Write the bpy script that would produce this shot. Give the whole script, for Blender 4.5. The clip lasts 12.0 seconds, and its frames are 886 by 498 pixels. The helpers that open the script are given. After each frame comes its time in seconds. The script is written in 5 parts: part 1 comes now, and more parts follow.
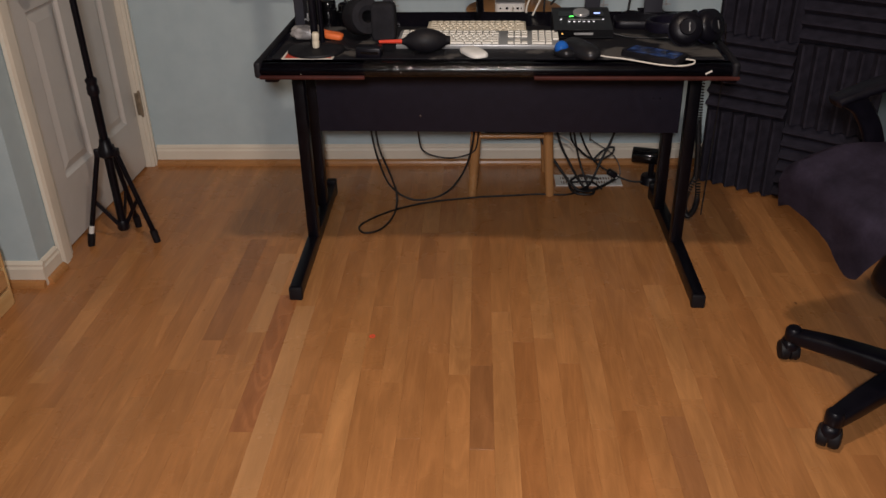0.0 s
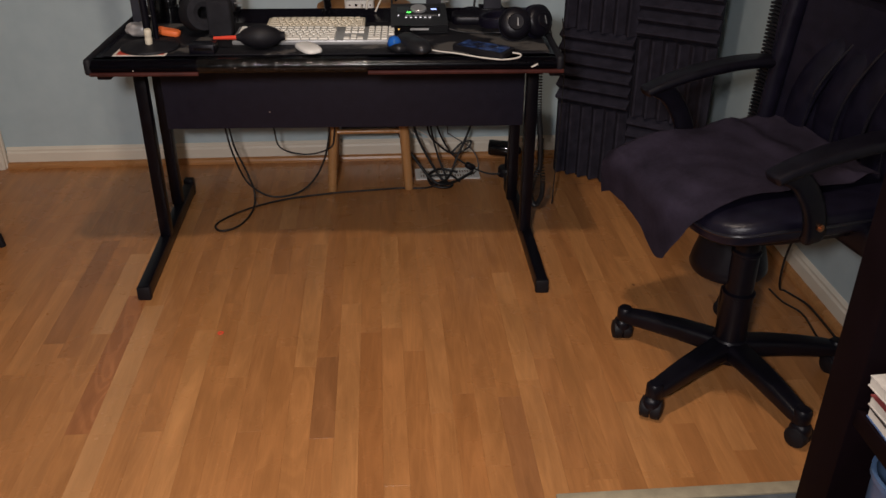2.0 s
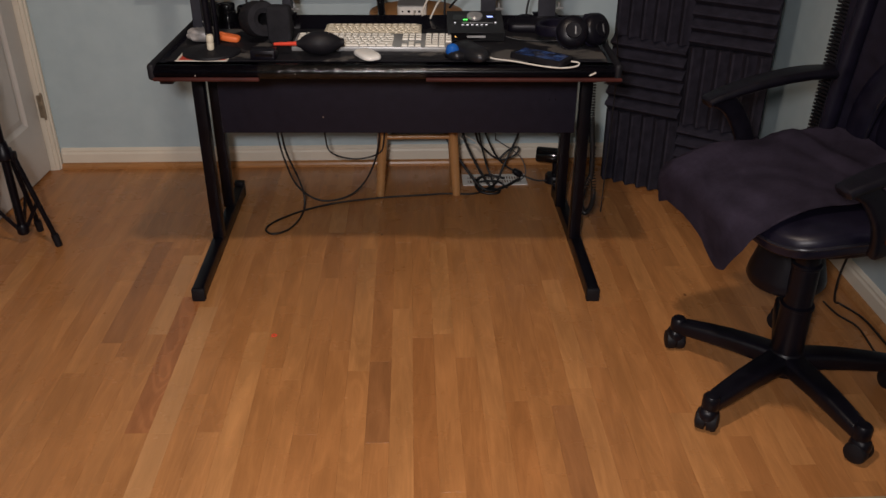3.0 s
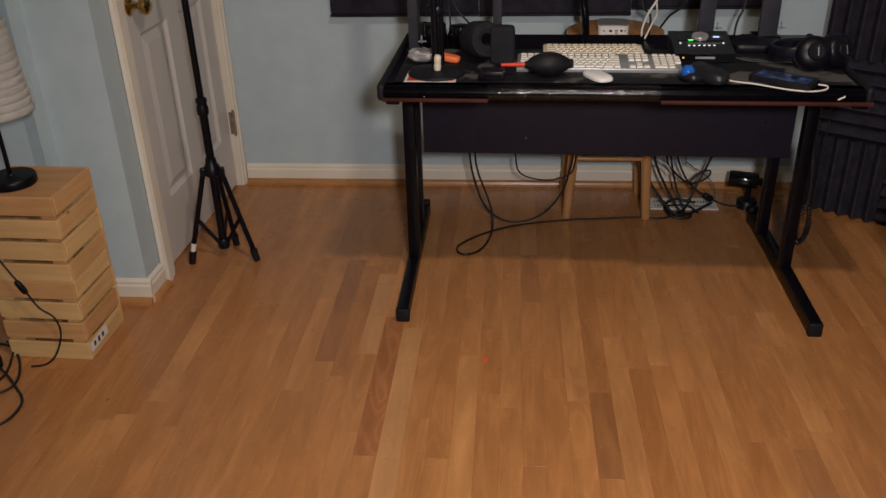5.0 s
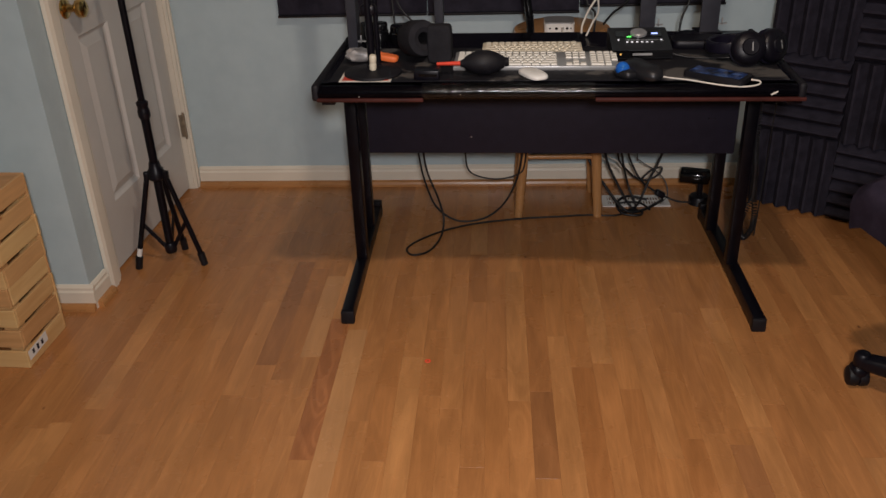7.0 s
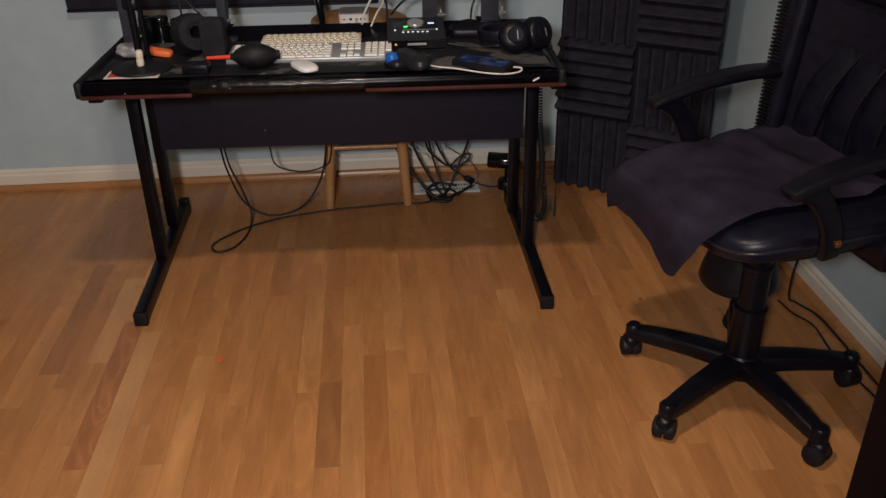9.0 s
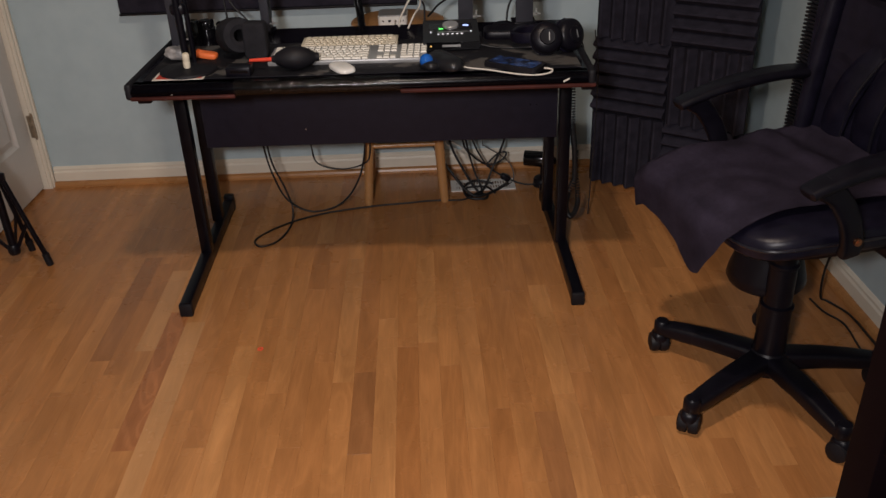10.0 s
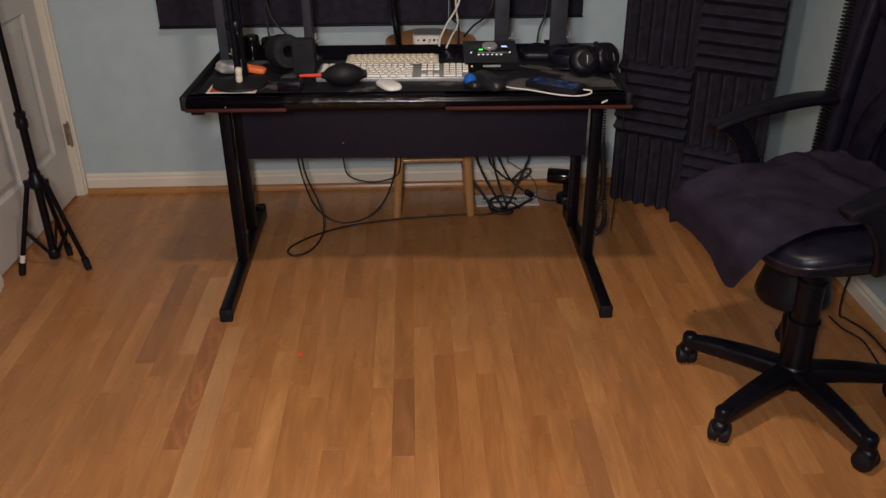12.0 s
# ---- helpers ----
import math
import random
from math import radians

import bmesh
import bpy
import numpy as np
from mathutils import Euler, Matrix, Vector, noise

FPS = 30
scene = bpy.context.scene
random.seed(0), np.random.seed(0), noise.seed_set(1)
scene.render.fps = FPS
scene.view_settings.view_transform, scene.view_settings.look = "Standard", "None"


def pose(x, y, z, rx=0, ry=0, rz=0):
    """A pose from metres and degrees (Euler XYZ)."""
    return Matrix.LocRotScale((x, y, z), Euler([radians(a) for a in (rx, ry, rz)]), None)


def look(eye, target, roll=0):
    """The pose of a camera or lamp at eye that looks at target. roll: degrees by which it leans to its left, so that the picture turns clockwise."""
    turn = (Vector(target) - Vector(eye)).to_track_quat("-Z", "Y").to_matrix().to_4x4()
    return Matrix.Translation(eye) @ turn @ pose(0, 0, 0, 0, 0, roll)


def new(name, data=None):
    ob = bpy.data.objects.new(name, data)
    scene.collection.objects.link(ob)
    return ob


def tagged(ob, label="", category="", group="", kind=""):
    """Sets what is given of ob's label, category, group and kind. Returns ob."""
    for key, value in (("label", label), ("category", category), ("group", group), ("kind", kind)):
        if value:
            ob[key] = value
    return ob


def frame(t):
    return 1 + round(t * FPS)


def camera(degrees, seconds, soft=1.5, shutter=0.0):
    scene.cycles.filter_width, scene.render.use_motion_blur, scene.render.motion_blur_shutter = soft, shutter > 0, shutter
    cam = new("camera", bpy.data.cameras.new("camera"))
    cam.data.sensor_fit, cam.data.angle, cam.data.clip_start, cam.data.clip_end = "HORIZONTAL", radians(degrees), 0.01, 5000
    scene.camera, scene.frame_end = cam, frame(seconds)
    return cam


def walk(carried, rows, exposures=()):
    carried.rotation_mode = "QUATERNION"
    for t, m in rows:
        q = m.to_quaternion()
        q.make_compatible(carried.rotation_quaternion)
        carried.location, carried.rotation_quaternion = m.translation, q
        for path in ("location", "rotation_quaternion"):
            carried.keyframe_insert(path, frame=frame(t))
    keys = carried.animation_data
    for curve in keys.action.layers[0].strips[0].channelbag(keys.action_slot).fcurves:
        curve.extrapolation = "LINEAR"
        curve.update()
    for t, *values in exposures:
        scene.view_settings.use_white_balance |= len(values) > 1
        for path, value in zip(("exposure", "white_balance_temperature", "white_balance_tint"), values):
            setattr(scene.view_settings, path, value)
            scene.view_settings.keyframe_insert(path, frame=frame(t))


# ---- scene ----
cam = camera(54.8, 12.0)
PATH = [
    (0, (0.04, 0.062, 1.376), (-0.041, 1.811, 0.41), -1.2),
    (0.5, (0.096, 0.05, 1.374), (0.069, 1.798, 0.402), -1.1),
    (1, (0.149, 0.037, 1.375), (0.18, 1.786, 0.406), -0.1),
    (1.5, (0.194, 0.024, 1.373), (0.28, 1.773, 0.406), 0.1),
    (2, (0.221, 0.012, 1.377), (0.35, 1.757, 0.408), 0.3),
    (2.5, (0.2, 0.009, 1.387), (0.311, 1.755, 0.419), -0.1),
    (3, (0.15, 0.014, 1.389), (0.214, 1.766, 0.426), 0.2),
    (4.8, (-0.154, 0.068, 1.395), (-0.277, 1.828, 0.454), -1.4),
    (5, (-0.194, 0.072, 1.39), (-0.347, 1.836, 0.459), -1.5),
    (5.5, (-0.26, 0.077, 1.386), (-0.451, 1.84, 0.461), -1.0),
    (6, (-0.24, 0.08, 1.389), (-0.45, 1.841, 0.465), -1.1),
    (6.5, (-0.158, 0.082, 1.386), (-0.326, 1.849, 0.465), -1.8),
    (7, (-0.071, 0.094, 1.38), (-0.191, 1.86, 0.449), -1.9),
    (7.5, (0.02, 0.096, 1.374), (-0.044, 1.863, 0.439), -1.6),
    (7.7, (0.063, 0.094, 1.371), (0.043, 1.862, 0.435), -1.3),
    (9.3, (0.216, 0.065, 1.391), (0.362, 1.812, 0.43), -0.8),
    (9.5, (0.223, 0.048, 1.396), (0.322, 1.799, 0.435), -1.2),
    (10, (0.238, 0.014, 1.414), (0.272, 1.767, 0.452), -2.0),
    (10.5, (0.217, -0.012, 1.422), (0.313, 1.734, 0.452), -1.6),
    (11, (0.182, -0.028, 1.434), (0.298, 1.722, 0.473), -1.1),
    (11.5, (0.144, -0.049, 1.441), (0.226, 1.709, 0.491), -0.9),
    (12, (0.101, -0.064, 1.45), (0.158, 1.705, 0.519), -0.5),
]
walk(cam, [(t, look(eye, target, roll)) for t, eye, target, roll in PATH])

# ---------------------------------------------------------------- world, lamps
world = bpy.data.worlds.new("room_dark")
scene.world = world
world.use_nodes = True
world.node_tree.nodes["Background"].inputs[0].default_value = (0.75, 0.85, 1.0, 1)
world.node_tree.nodes["Background"].inputs[1].default_value = 0.008
scene.view_settings.exposure = -0.09

# a ceiling lamp over the room, and one for the camera-borne light
LAMP_AT = (0.12, 1.14, 2.36)
lamp = bpy.data.lights.new("ceiling_bulb", "AREA")
lamp.shape, lamp.size, lamp.energy, lamp.color = "DISK", 0.11, 22.0, (1.0, 0.82, 0.68)
lamp_ob = new("ceiling_bulb", lamp)
lamp_ob.matrix_world = pose(*LAMP_AT)
# fixed lamp, just behind the path, for the light carried just above the camera
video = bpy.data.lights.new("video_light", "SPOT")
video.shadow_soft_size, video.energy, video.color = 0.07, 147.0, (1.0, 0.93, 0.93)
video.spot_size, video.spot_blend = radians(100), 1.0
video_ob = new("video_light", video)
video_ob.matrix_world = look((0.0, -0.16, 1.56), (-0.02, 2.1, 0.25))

# ---------------------------------------------------------------- mesh helpers


def box(bm, c, s, rot=None, bevel=0.0, seg=2):
    m = Matrix.Translation(c) @ (rot if rot else Matrix()) @ Matrix.Diagonal((*s, 1))
    made = bmesh.ops.create_cube(bm, size=1, matrix=m)
    if bevel:
        edges = list({e for v in made["verts"] for e in v.link_edges})
        bmesh.ops.bevel(bm, geom=edges, offset=bevel, segments=seg, affect="EDGES", profile=0.5)
    return bm


def rod(bm, p, q, r, r2=None, n=16, caps=True):
    p, q = Vector(p), Vector(q)
    d = q - p
    turn = d.to_track_quat("Z", "Y").to_matrix().to_4x4()
    m = Matrix.Translation((p + q) / 2) @ turn
    bmesh.ops.create_cone(bm, cap_ends=caps, segments=n, radius1=r, radius2=r if r2 is None else r2, depth=d.length, matrix=m)
    return bm


def lathe(bm, profile, at=(0, 0, 0), n=32, turn=None):
    """Spin (radius, height) pairs round z."""
    m = Matrix.Translation(at) @ (turn if turn else Matrix())
    rings = []
    for r, z in profile:
        if r < 1e-5:
            rings.append([bm.verts.new(m @ Vector((0, 0, z)))])
        else:
            rings.append([bm.verts.new(m @ Vector((r * math.cos(2 * math.pi * i / n), r * math.sin(2 * math.pi * i / n), z))) for i in range(n)])
    for a, b in zip(rings, rings[1:]):
        for i in range(n):
            j = (i + 1) % n
            if len(a) == 1 and len(b) > 1:
                bm.faces.new((a[0], b[j], b[i]))
            elif len(b) == 1 and len(a) > 1:
                bm.faces.new((a[i], a[j], b[0]))
            elif len(a) > 1:
                bm.faces.new((a[i], a[j], b[j], b[i]))
    return bm


def smooth_line(pts, steps=8):
    pts = [Vector(p) for p in pts]
    out = []
    for i in range(len(pts) - 1):
        a, b, c, d = pts[max(i - 1, 0)], pts[i], pts[i + 1], pts[min(i + 2, len(pts) - 1)]
        for k in range(steps):
            t = k / steps
            out.append(0.5 * (2 * b + (c - a) * t + (2 * a - 5 * b + 4 * c - d) * t * t + (3 * b - a - 3 * c + d) * t ** 3))
    return out + [pts[-1]]


def sweep(bm, line, section, up=(0, 0, 1), scales=None):
    """A closed section (x, y pairs) along a line of points, capped."""
    line = [Vector(p) for p in line]
    ref = Vector(up)
    rings = []
    for i, p in enumerate(line):
        d = (line[min(i + 1, len(line) - 1)] - line[max(i - 1, 0)]).normalized()
        side = d.cross(ref)
        if side.length < 1e-3:
            side = d.cross(Vector((1, 0, 0)))
        side.normalize()
        top = side.cross(d).normalized()
        k = scales[i] if scales else 1.0
        rings.append([bm.verts.new(p + side * (x * k) + top * (y * k)) for x, y in section])
    n = len(section)
    for a, b in zip(rings, rings[1:]):
        for i in range(n):
            j = (i + 1) % n
            bm.faces.new((a[i], a[j], b[j], b[i]))
    bm.faces.new(rings[0][::-1])
    bm.faces.new(rings[-1])
    return bm


def ring_section(r, n=8, flat=1.0):
    return [(r * math.cos(2 * math.pi * i / n), r * flat * math.sin(2 * math.pi * i / n)) for i in range(n)]


def rounded(w, h, r, n=4):
    """A rounded rectangle section."""
    out = []
    for cx, cy, a0 in ((w / 2 - r, h / 2 - r, 0), (-w / 2 + r, h / 2 - r, 90), (-w / 2 + r, -h / 2 + r, 180), (w / 2 - r, -h / 2 + r, 270)):
        for k in range(n + 1):
            a = radians(a0 + 90 * k / n)
            out.append((cx + r * math.cos(a), cy + r * math.sin(a)))
    return out


def slab(bm, outline, z0, z1, bevel=0.0):
    """An outline (x, y pairs) pulled up from z0 to z1."""
    low = [bm.verts.new((x, y, z0)) for x, y in outline]
    top = [bm.verts.new((x, y, z1)) for x, y in outline]
    n = len(outline)
    for i in range(n):
        j = (i + 1) % n
        bm.faces.new((low[i], low[j], top[j], top[i]))
    bm.faces.new(low[::-1])
    f = bm.faces.new(top)
    if bevel:
        bmesh.ops.bevel(bm, geom=list(f.edges), offset=bevel, segments=2, affect="EDGES")
    return bm


def cushion(bm, c, s, rot=None, power=4.0, nu=28, nv=14, dent=None):
    """A pillow-like rounded block (superellipsoid)."""
    m = Matrix.Translation(c) @ (rot if rot else Matrix())

    def f(w, p):
        return math.copysign(abs(w) ** p, w)
    e1, e2 = 2 / power, 2 / power
    rows = []
    for i in range(1, nv):
        a = -math.pi / 2 + math.pi * i / nv
        row = []
        for j in range(nu):
            b = 2 * math.pi * j / nu
            p = Vector((s[0] / 2 * f(math.cos(a), e1) * f(math.cos(b), e2), s[1] / 2 * f(math.cos(a), e1) * f(math.sin(b), e2), s[2] / 2 * f(math.sin(a), e1)))
            if dent:
                p = dent(p)
            row.append(bm.verts.new(m @ p))
        rows.append(row)
    lo, hi = Vector((0, 0, -s[2] / 2)), Vector((0, 0, s[2] / 2))
    if dent:
        lo, hi = dent(lo), dent(hi)
    lo, hi = bm.verts.new(m @ lo), bm.verts.new(m @ hi)
    for a, b in zip(rows, rows[1:]):
        for j in range(nu):
            k = (j + 1) % nu
            bm.faces.new((a[j], a[k], b[k], b[j]))
    for j in range(nu):
        k = (j + 1) % nu
        bm.faces.new((lo, rows[0][k], rows[0][j]))
        bm.faces.new((hi, rows[-1][j], rows[-1][k]))
    return bm


def mesh_of(bm, name, smooth=40):
    bmesh.ops.recalc_face_normals(bm, faces=bm.faces[:])
    me = bpy.data.meshes.new(name)
    bm.to_mesh(me)
    bm.free()
    if smooth:
        me.shade_smooth()
        me.set_sharp_from_angle(angle=radians(smooth))
    return me


def part(name, bm, material, parent=None, label="", smooth=40):
    me = mesh_of(bm, name, smooth)
    me.materials.append(material)
    ob = new(name, me)
    if parent:
        ob.parent = parent
    if label:
        ob["label"] = label
    return ob


def thing(name, m, label, category, group="", kind=""):
    ob = new(name)
    ob.empty_display_size = 0.1
    ob.matrix_world = m
    return tagged(ob, label, category, group, kind)


def lone(name, bm, material, m, label, category, group="", kind="", smooth=40):
    ob = part(name, bm, material, None, "", smooth)
    ob.matrix_world = m
    return tagged(ob, label, category, group, kind)


def mesh():
    return bmesh.new()


# ---------------------------------------------------------------- materials


class Nodes:
    """Short hand for a node material."""

    def __init__(self, name):
        self.mat = bpy.data.materials.new(name)
        self.mat.use_nodes = True
        self.tree = self.mat.node_tree
        self.bsdf = self.tree.nodes["Principled BSDF"]

    def add(self, kind, **values):
        node = self.tree.nodes.new(kind)
        for key, value in values.items():
            key = key.replace("_", " ")
            for s in node.inputs:
                if s.name.lower() == key.lower():
                    s.default_value = value
        return node

    def link(self, a, b):
        self.tree.links.new(a, b)

    def coords(self, scale=(1, 1, 1), world_space=False, shift=None):
        tc = self.tree.nodes.new("ShaderNodeTexCoord")
        mp = self.tree.nodes.new("ShaderNodeMapping")
        mp.inputs["Scale"].default_value = scale
        if world_space:
            geo = self.tree.nodes.new("ShaderNodeNewGeometry")
            self.link(geo.outputs["Position"], mp.inputs["Vector"])
        else:
            self.link(tc.outputs["Object"], mp.inputs["Vector"])
        if shift is not None:
            self.link(shift, mp.inputs["Location"])
        return mp.outputs["Vector"]

    def noise(self, vec, scale, detail=4, rough=0.55, distortion=0.0):
        n = self.add("ShaderNodeTexNoise", scale=scale, detail=detail, roughness=rough, distortion=distortion)
        self.link(vec, n.inputs["Vector"])
        return n.outputs["Fac"]

    def ramp(self, fac, stops):
        r = self.tree.nodes.new("ShaderNodeValToRGB")
        els = r.color_ramp.elements
        while len(els) < len(stops):
            els.new(0.5)
        for e, (p, c) in zip(els, stops):
            e.position, e.color = p, (*c, 1) if len(c) == 3 else c
        self.link(fac, r.inputs["Fac"])
        return r.outputs["Color"]

    def mix(self, fac, a, b, blend="MIX"):
        m = self.tree.nodes.new("ShaderNodeMix")
        m.data_type, m.blend_type = "RGBA", blend
        for s, v in ((m.inputs[0], fac), (m.inputs[6], a), (m.inputs[7], b)):
            if isinstance(v, (int, float)):
                s.default_value = v
            elif isinstance(v, tuple):
                s.default_value = (*v, 1)
            else:
                self.link(v, s)
        return m.outputs[2]

    def bump(self, fac, strength, distance=0.01):
        b = self.add("ShaderNodeBump", strength=strength, distance=distance)
        self.link(fac, b.inputs["Height"])
        self.link(b.outputs["Normal"], self.bsdf.inputs["Normal"])

    def set(self, **values):
        for key, value in values.items():
            key = {"color": "Base Color", "rough": "Roughness", "metal": "Metallic", "spec": "Specular IOR Level", "coat": "Coat Weight", "coat_rough": "Coat Roughness",
                   "sheen": "Sheen Weight", "glow": "Emission Color", "glow_strength": "Emission Strength", "through": "Transmission Weight"}[key]
            s = self.bsdf.inputs[key]
            if isinstance(value, (int, float)):
                s.default_value = value
            elif isinstance(value, tuple):
                s.default_value = (*value, 1)
            else:
                self.link(value, s)
        return self


def plain(name, color, rough=0.5, metal=0.0, vary=0.25, scale=30.0, bump=0.0, bump_scale=200.0, rough_vary=0.15, spec=0.5, coat=0.0):
    """A surface with soft blotches, uneven gloss and a fine grain."""
    n = Nodes(name)
    v = n.coords()
    a = n.noise(v, scale, 5)
    b = n.noise(v, scale * 9, 3)
    dark = tuple(c * (1 - vary) for c in color)
    lite = tuple(min(1, c * (1 + vary)) for c in color)
    col = n.ramp(a, [(0.3, dark), (0.7, lite)])
    col = n.mix(0.25 * vary, col, n.ramp(b, [(0.3, (0, 0, 0)), (0.7, (1, 1, 1))]), "OVERLAY")
    r = n.ramp(a, [(0.25, (rough * (1 - rough_vary),) * 3), (0.75, (min(1, rough * (1 + rough_vary)),) * 3)])
    n.set(color=col, rough=r, metal=metal, spec=spec, coat=coat)
    if bump:
        n.bump(n.noise(v, bump_scale, 4), bump, 0.002)
    return n.mat


def wall_paint(name, color):
    n = Nodes(name)
    v = n.coords(world_space=True)
    a = n.noise(v, 1.7, 4)
    b = n.noise(v, 260, 3)
    c = n.noise(v, 14, 5)
    col = n.ramp(a, [(0.3, tuple(x * 0.95 for x in color)), (0.7, tuple(x * 1.04 for x in color))])
    col = n.mix(0.06, col, n.ramp(c, [(0.35, (0.2, 0.2, 0.2)), (0.65, (0.8, 0.8, 0.8))]), "OVERLAY")
    n.set(color=col, rough=0.55, spec=0.35)
    n.bump(b, 0.12, 0.002)
    return n.mat


def oak(name, tones, grain=1.0, gloss=0.27, per_object=True, along=1, cathedral=0.5):
    """Strip flooring: every board its own tone, figure and pores; grain runs along the given axis."""
    n = Nodes(name)
    if per_object:
        info = n.tree.nodes.new("ShaderNodeObjectInfo")
        rnd = info.outputs["Random"]
    else:
        geo = n.tree.nodes.new("ShaderNodeNewGeometry")
        rnd = geo.outputs["Random Per Island"]
    cmb = n.tree.nodes.new("ShaderNodeCombineXYZ")
    mul = n.add("ShaderNodeMath")
    mul.operation = "MULTIPLY"
    mul.inputs[1].default_value = 137.0
    n.link(rnd, mul.inputs[0])
    for k in range(3):
        n.link(mul.outputs[0], cmb.inputs[k])
    stretch = [17.0, 17.0, 17.0]
    stretch[along] = 2.6
    fine = [380.0, 380.0, 380.0]
    fine[along] = 16.0
    figure = n.noise(n.coords(tuple(stretch), True, cmb.outputs[0]), 1.0, 5, 0.6, 0.5)
    pores = n.noise(n.coords(tuple(fine), True, cmb.outputs[0]), 1.0, 3, 0.7)
    ring_scale = [9.0, 9.0, 9.0]
    ring_scale[along] = 0.7 + 0.5 * min(1.0, cathedral)
    rings = n.noise(n.coords(tuple(ring_scale), True, cmb.outputs[0]), 1.0, 2, 0.5, 0.4)
    wave = n.add("ShaderNodeMath")
    wave.operation = "MULTIPLY"
    wave.inputs[1].default_value = 60.0 + 35.0 * cathedral
    n.link(rings, wave.inputs[0])
    sine = n.add("ShaderNodeMath")
    sine.operation = "SINE"
    n.link(wave.outputs[0], sine.inputs[0])
    base = n.ramp(rnd, [(k / max(1, len(tones) - 1), c) for k, c in enumerate(tones)])
    col = n.mix(0.24 * grain, base, n.ramp(figure, [(0.3, (0.16, 0.14, 0.12)), (0.7, (0.86, 0.86, 0.86))]), "OVERLAY")
    col = n.mix(min(0.25, 0.16 * cathedral), col, n.ramp(sine.outputs[0], [(0.0, (0.2, 0.15, 0.1)), (0.9, (0.62, 0.62, 0.62))]), "OVERLAY")
    col = n.mix(0.09 * grain, col, n.ramp(pores, [(0.35, (0.1, 0.08, 0.06)), (0.55, (0.6, 0.6, 0.6))]), "OVERLAY")
    worn = n.noise(n.coords((1, 1, 1), True), 3.0, 5, 0.6)
    col = n.mix(0.10, col, n.ramp(worn, [(0.3, (0.3, 0.3, 0.3)), (0.7, (0.7, 0.7, 0.7))]), "OVERLAY")
    spot = n.add("ShaderNodeTexVoronoi", scale=1.0)
    squash = [6.2, 6.2, 6.2]
    squash[along] = 3.4
    n.link(n.coords(tuple(squash), True, cmb.outputs[0]), spot.inputs["Vector"])
    knot = n.ramp(spot.outputs["Distance"], [(0.018, (0.85, 0.85, 0.85)), (0.034, (0, 0, 0))])
    col = n.mix(knot, col, (0.13, 0.05, 0.018))
    rough = n.ramp(worn, [(0.3, (gloss * 0.8,) * 3), (0.7, (gloss * 1.25,) * 3)])
    n.set(color=col, rough=rough, spec=0.45)
    n.bump(pores, 0.05, 0.001)
    return n.mat


def pine(name, tone, along):
    n = Nodes(name)
    info = n.tree.nodes.new("ShaderNodeObjectInfo")
    cmb = n.tree.nodes.new("ShaderNodeCombineXYZ")
    mul = n.add("ShaderNodeMath")
    mul.operation = "MULTIPLY"
    mul.inputs[1].default_value = 91.0
    n.link(info.outputs["Random"], mul.inputs[0])
    for k in range(3):
        n.link(mul.outputs[0], cmb.inputs[k])
    st = [38.0, 38.0, 38.0]
    st[along] = 3.5
    g = n.noise(n.coords(tuple(st), True, cmb.outputs[0]), 1.0, 4, 0.55, 0.8)
    blot = n.noise(n.coords((6, 6, 6), True), 1.0, 3)
    lite, mid, dark = tone, tuple(c * 0.90 for c in tone), tuple(c * f for c, f in zip(tone, (0.80, 0.73, 0.64)))
    col = n.ramp(g, [(0.25, dark), (0.5, mid), (0.7, lite)])
    tint = n.ramp(info.outputs["Random"], [(0.0, (0.36, 0.31, 0.27)), (0.5, (0.50, 0.47, 0.44)), (1.0, (0.60, 0.60, 0.58))])
    col = n.mix(0.8, col, tint, "OVERLAY")
    vor = n.add("ShaderNodeTexVoronoi", scale=7.0)
    n.link(n.coords((1, 1, 1), True), vor.inputs["Vector"])
    knot = n.ramp(vor.outputs["Distance"], [(0.06, (1, 1, 1)), (0.10, (0, 0, 0))])
    col = n.mix(knot, col, tuple(c * f for c, f in zip(tone, (0.5, 0.33, 0.2))))
    col = n.mix(0.15, col, n.ramp(blot, [(0.3, (0.3, 0.3, 0.3)), (0.7, (0.7, 0.7, 0.7))]), "OVERLAY")
    n.set(color=col, rough=0.55, spec=0.35)
    n.bump(g, 0.12, 0.002)
    return n.mat


WALL = wall_paint("blue_grey_paint", (0.445, 0.545, 0.580))
CEIL = wall_paint("ceiling_paint", (0.75, 0.74, 0.70))
TRIM = plain("cream_trim_paint", (0.74, 0.68, 0.57), 0.35, vary=0.05, scale=6, bump=0.03)
DOOR = plain("door_paint", (0.56, 0.535, 0.50), 0.40, vary=0.05, scale=5, bump=0.03)
OAK = oak("oak_strip", [(0.355, 0.143, 0.046), (0.445, 0.197, 0.068), (0.380, 0.161, 0.055), (0.498, 0.232, 0.083), (0.405, 0.173, 0.058), (0.464, 0.208, 0.072)], cathedral=0.55)
OAK_RED = oak("oak_strip_red", [(0.375, 0.148, 0.054), (0.385, 0.153, 0.057)], 1.0, cathedral=1.3)
OAK_PALE = oak("oak_strip_pale", [(0.478, 0.237, 0.094), (0.496, 0.252, 0.103)], 0.7, cathedral=0.3)
OAK_DARK = oak("oak_strip_dark", [(0.310, 0.132, 0.048), (0.330, 0.142, 0.053)], 1.0)
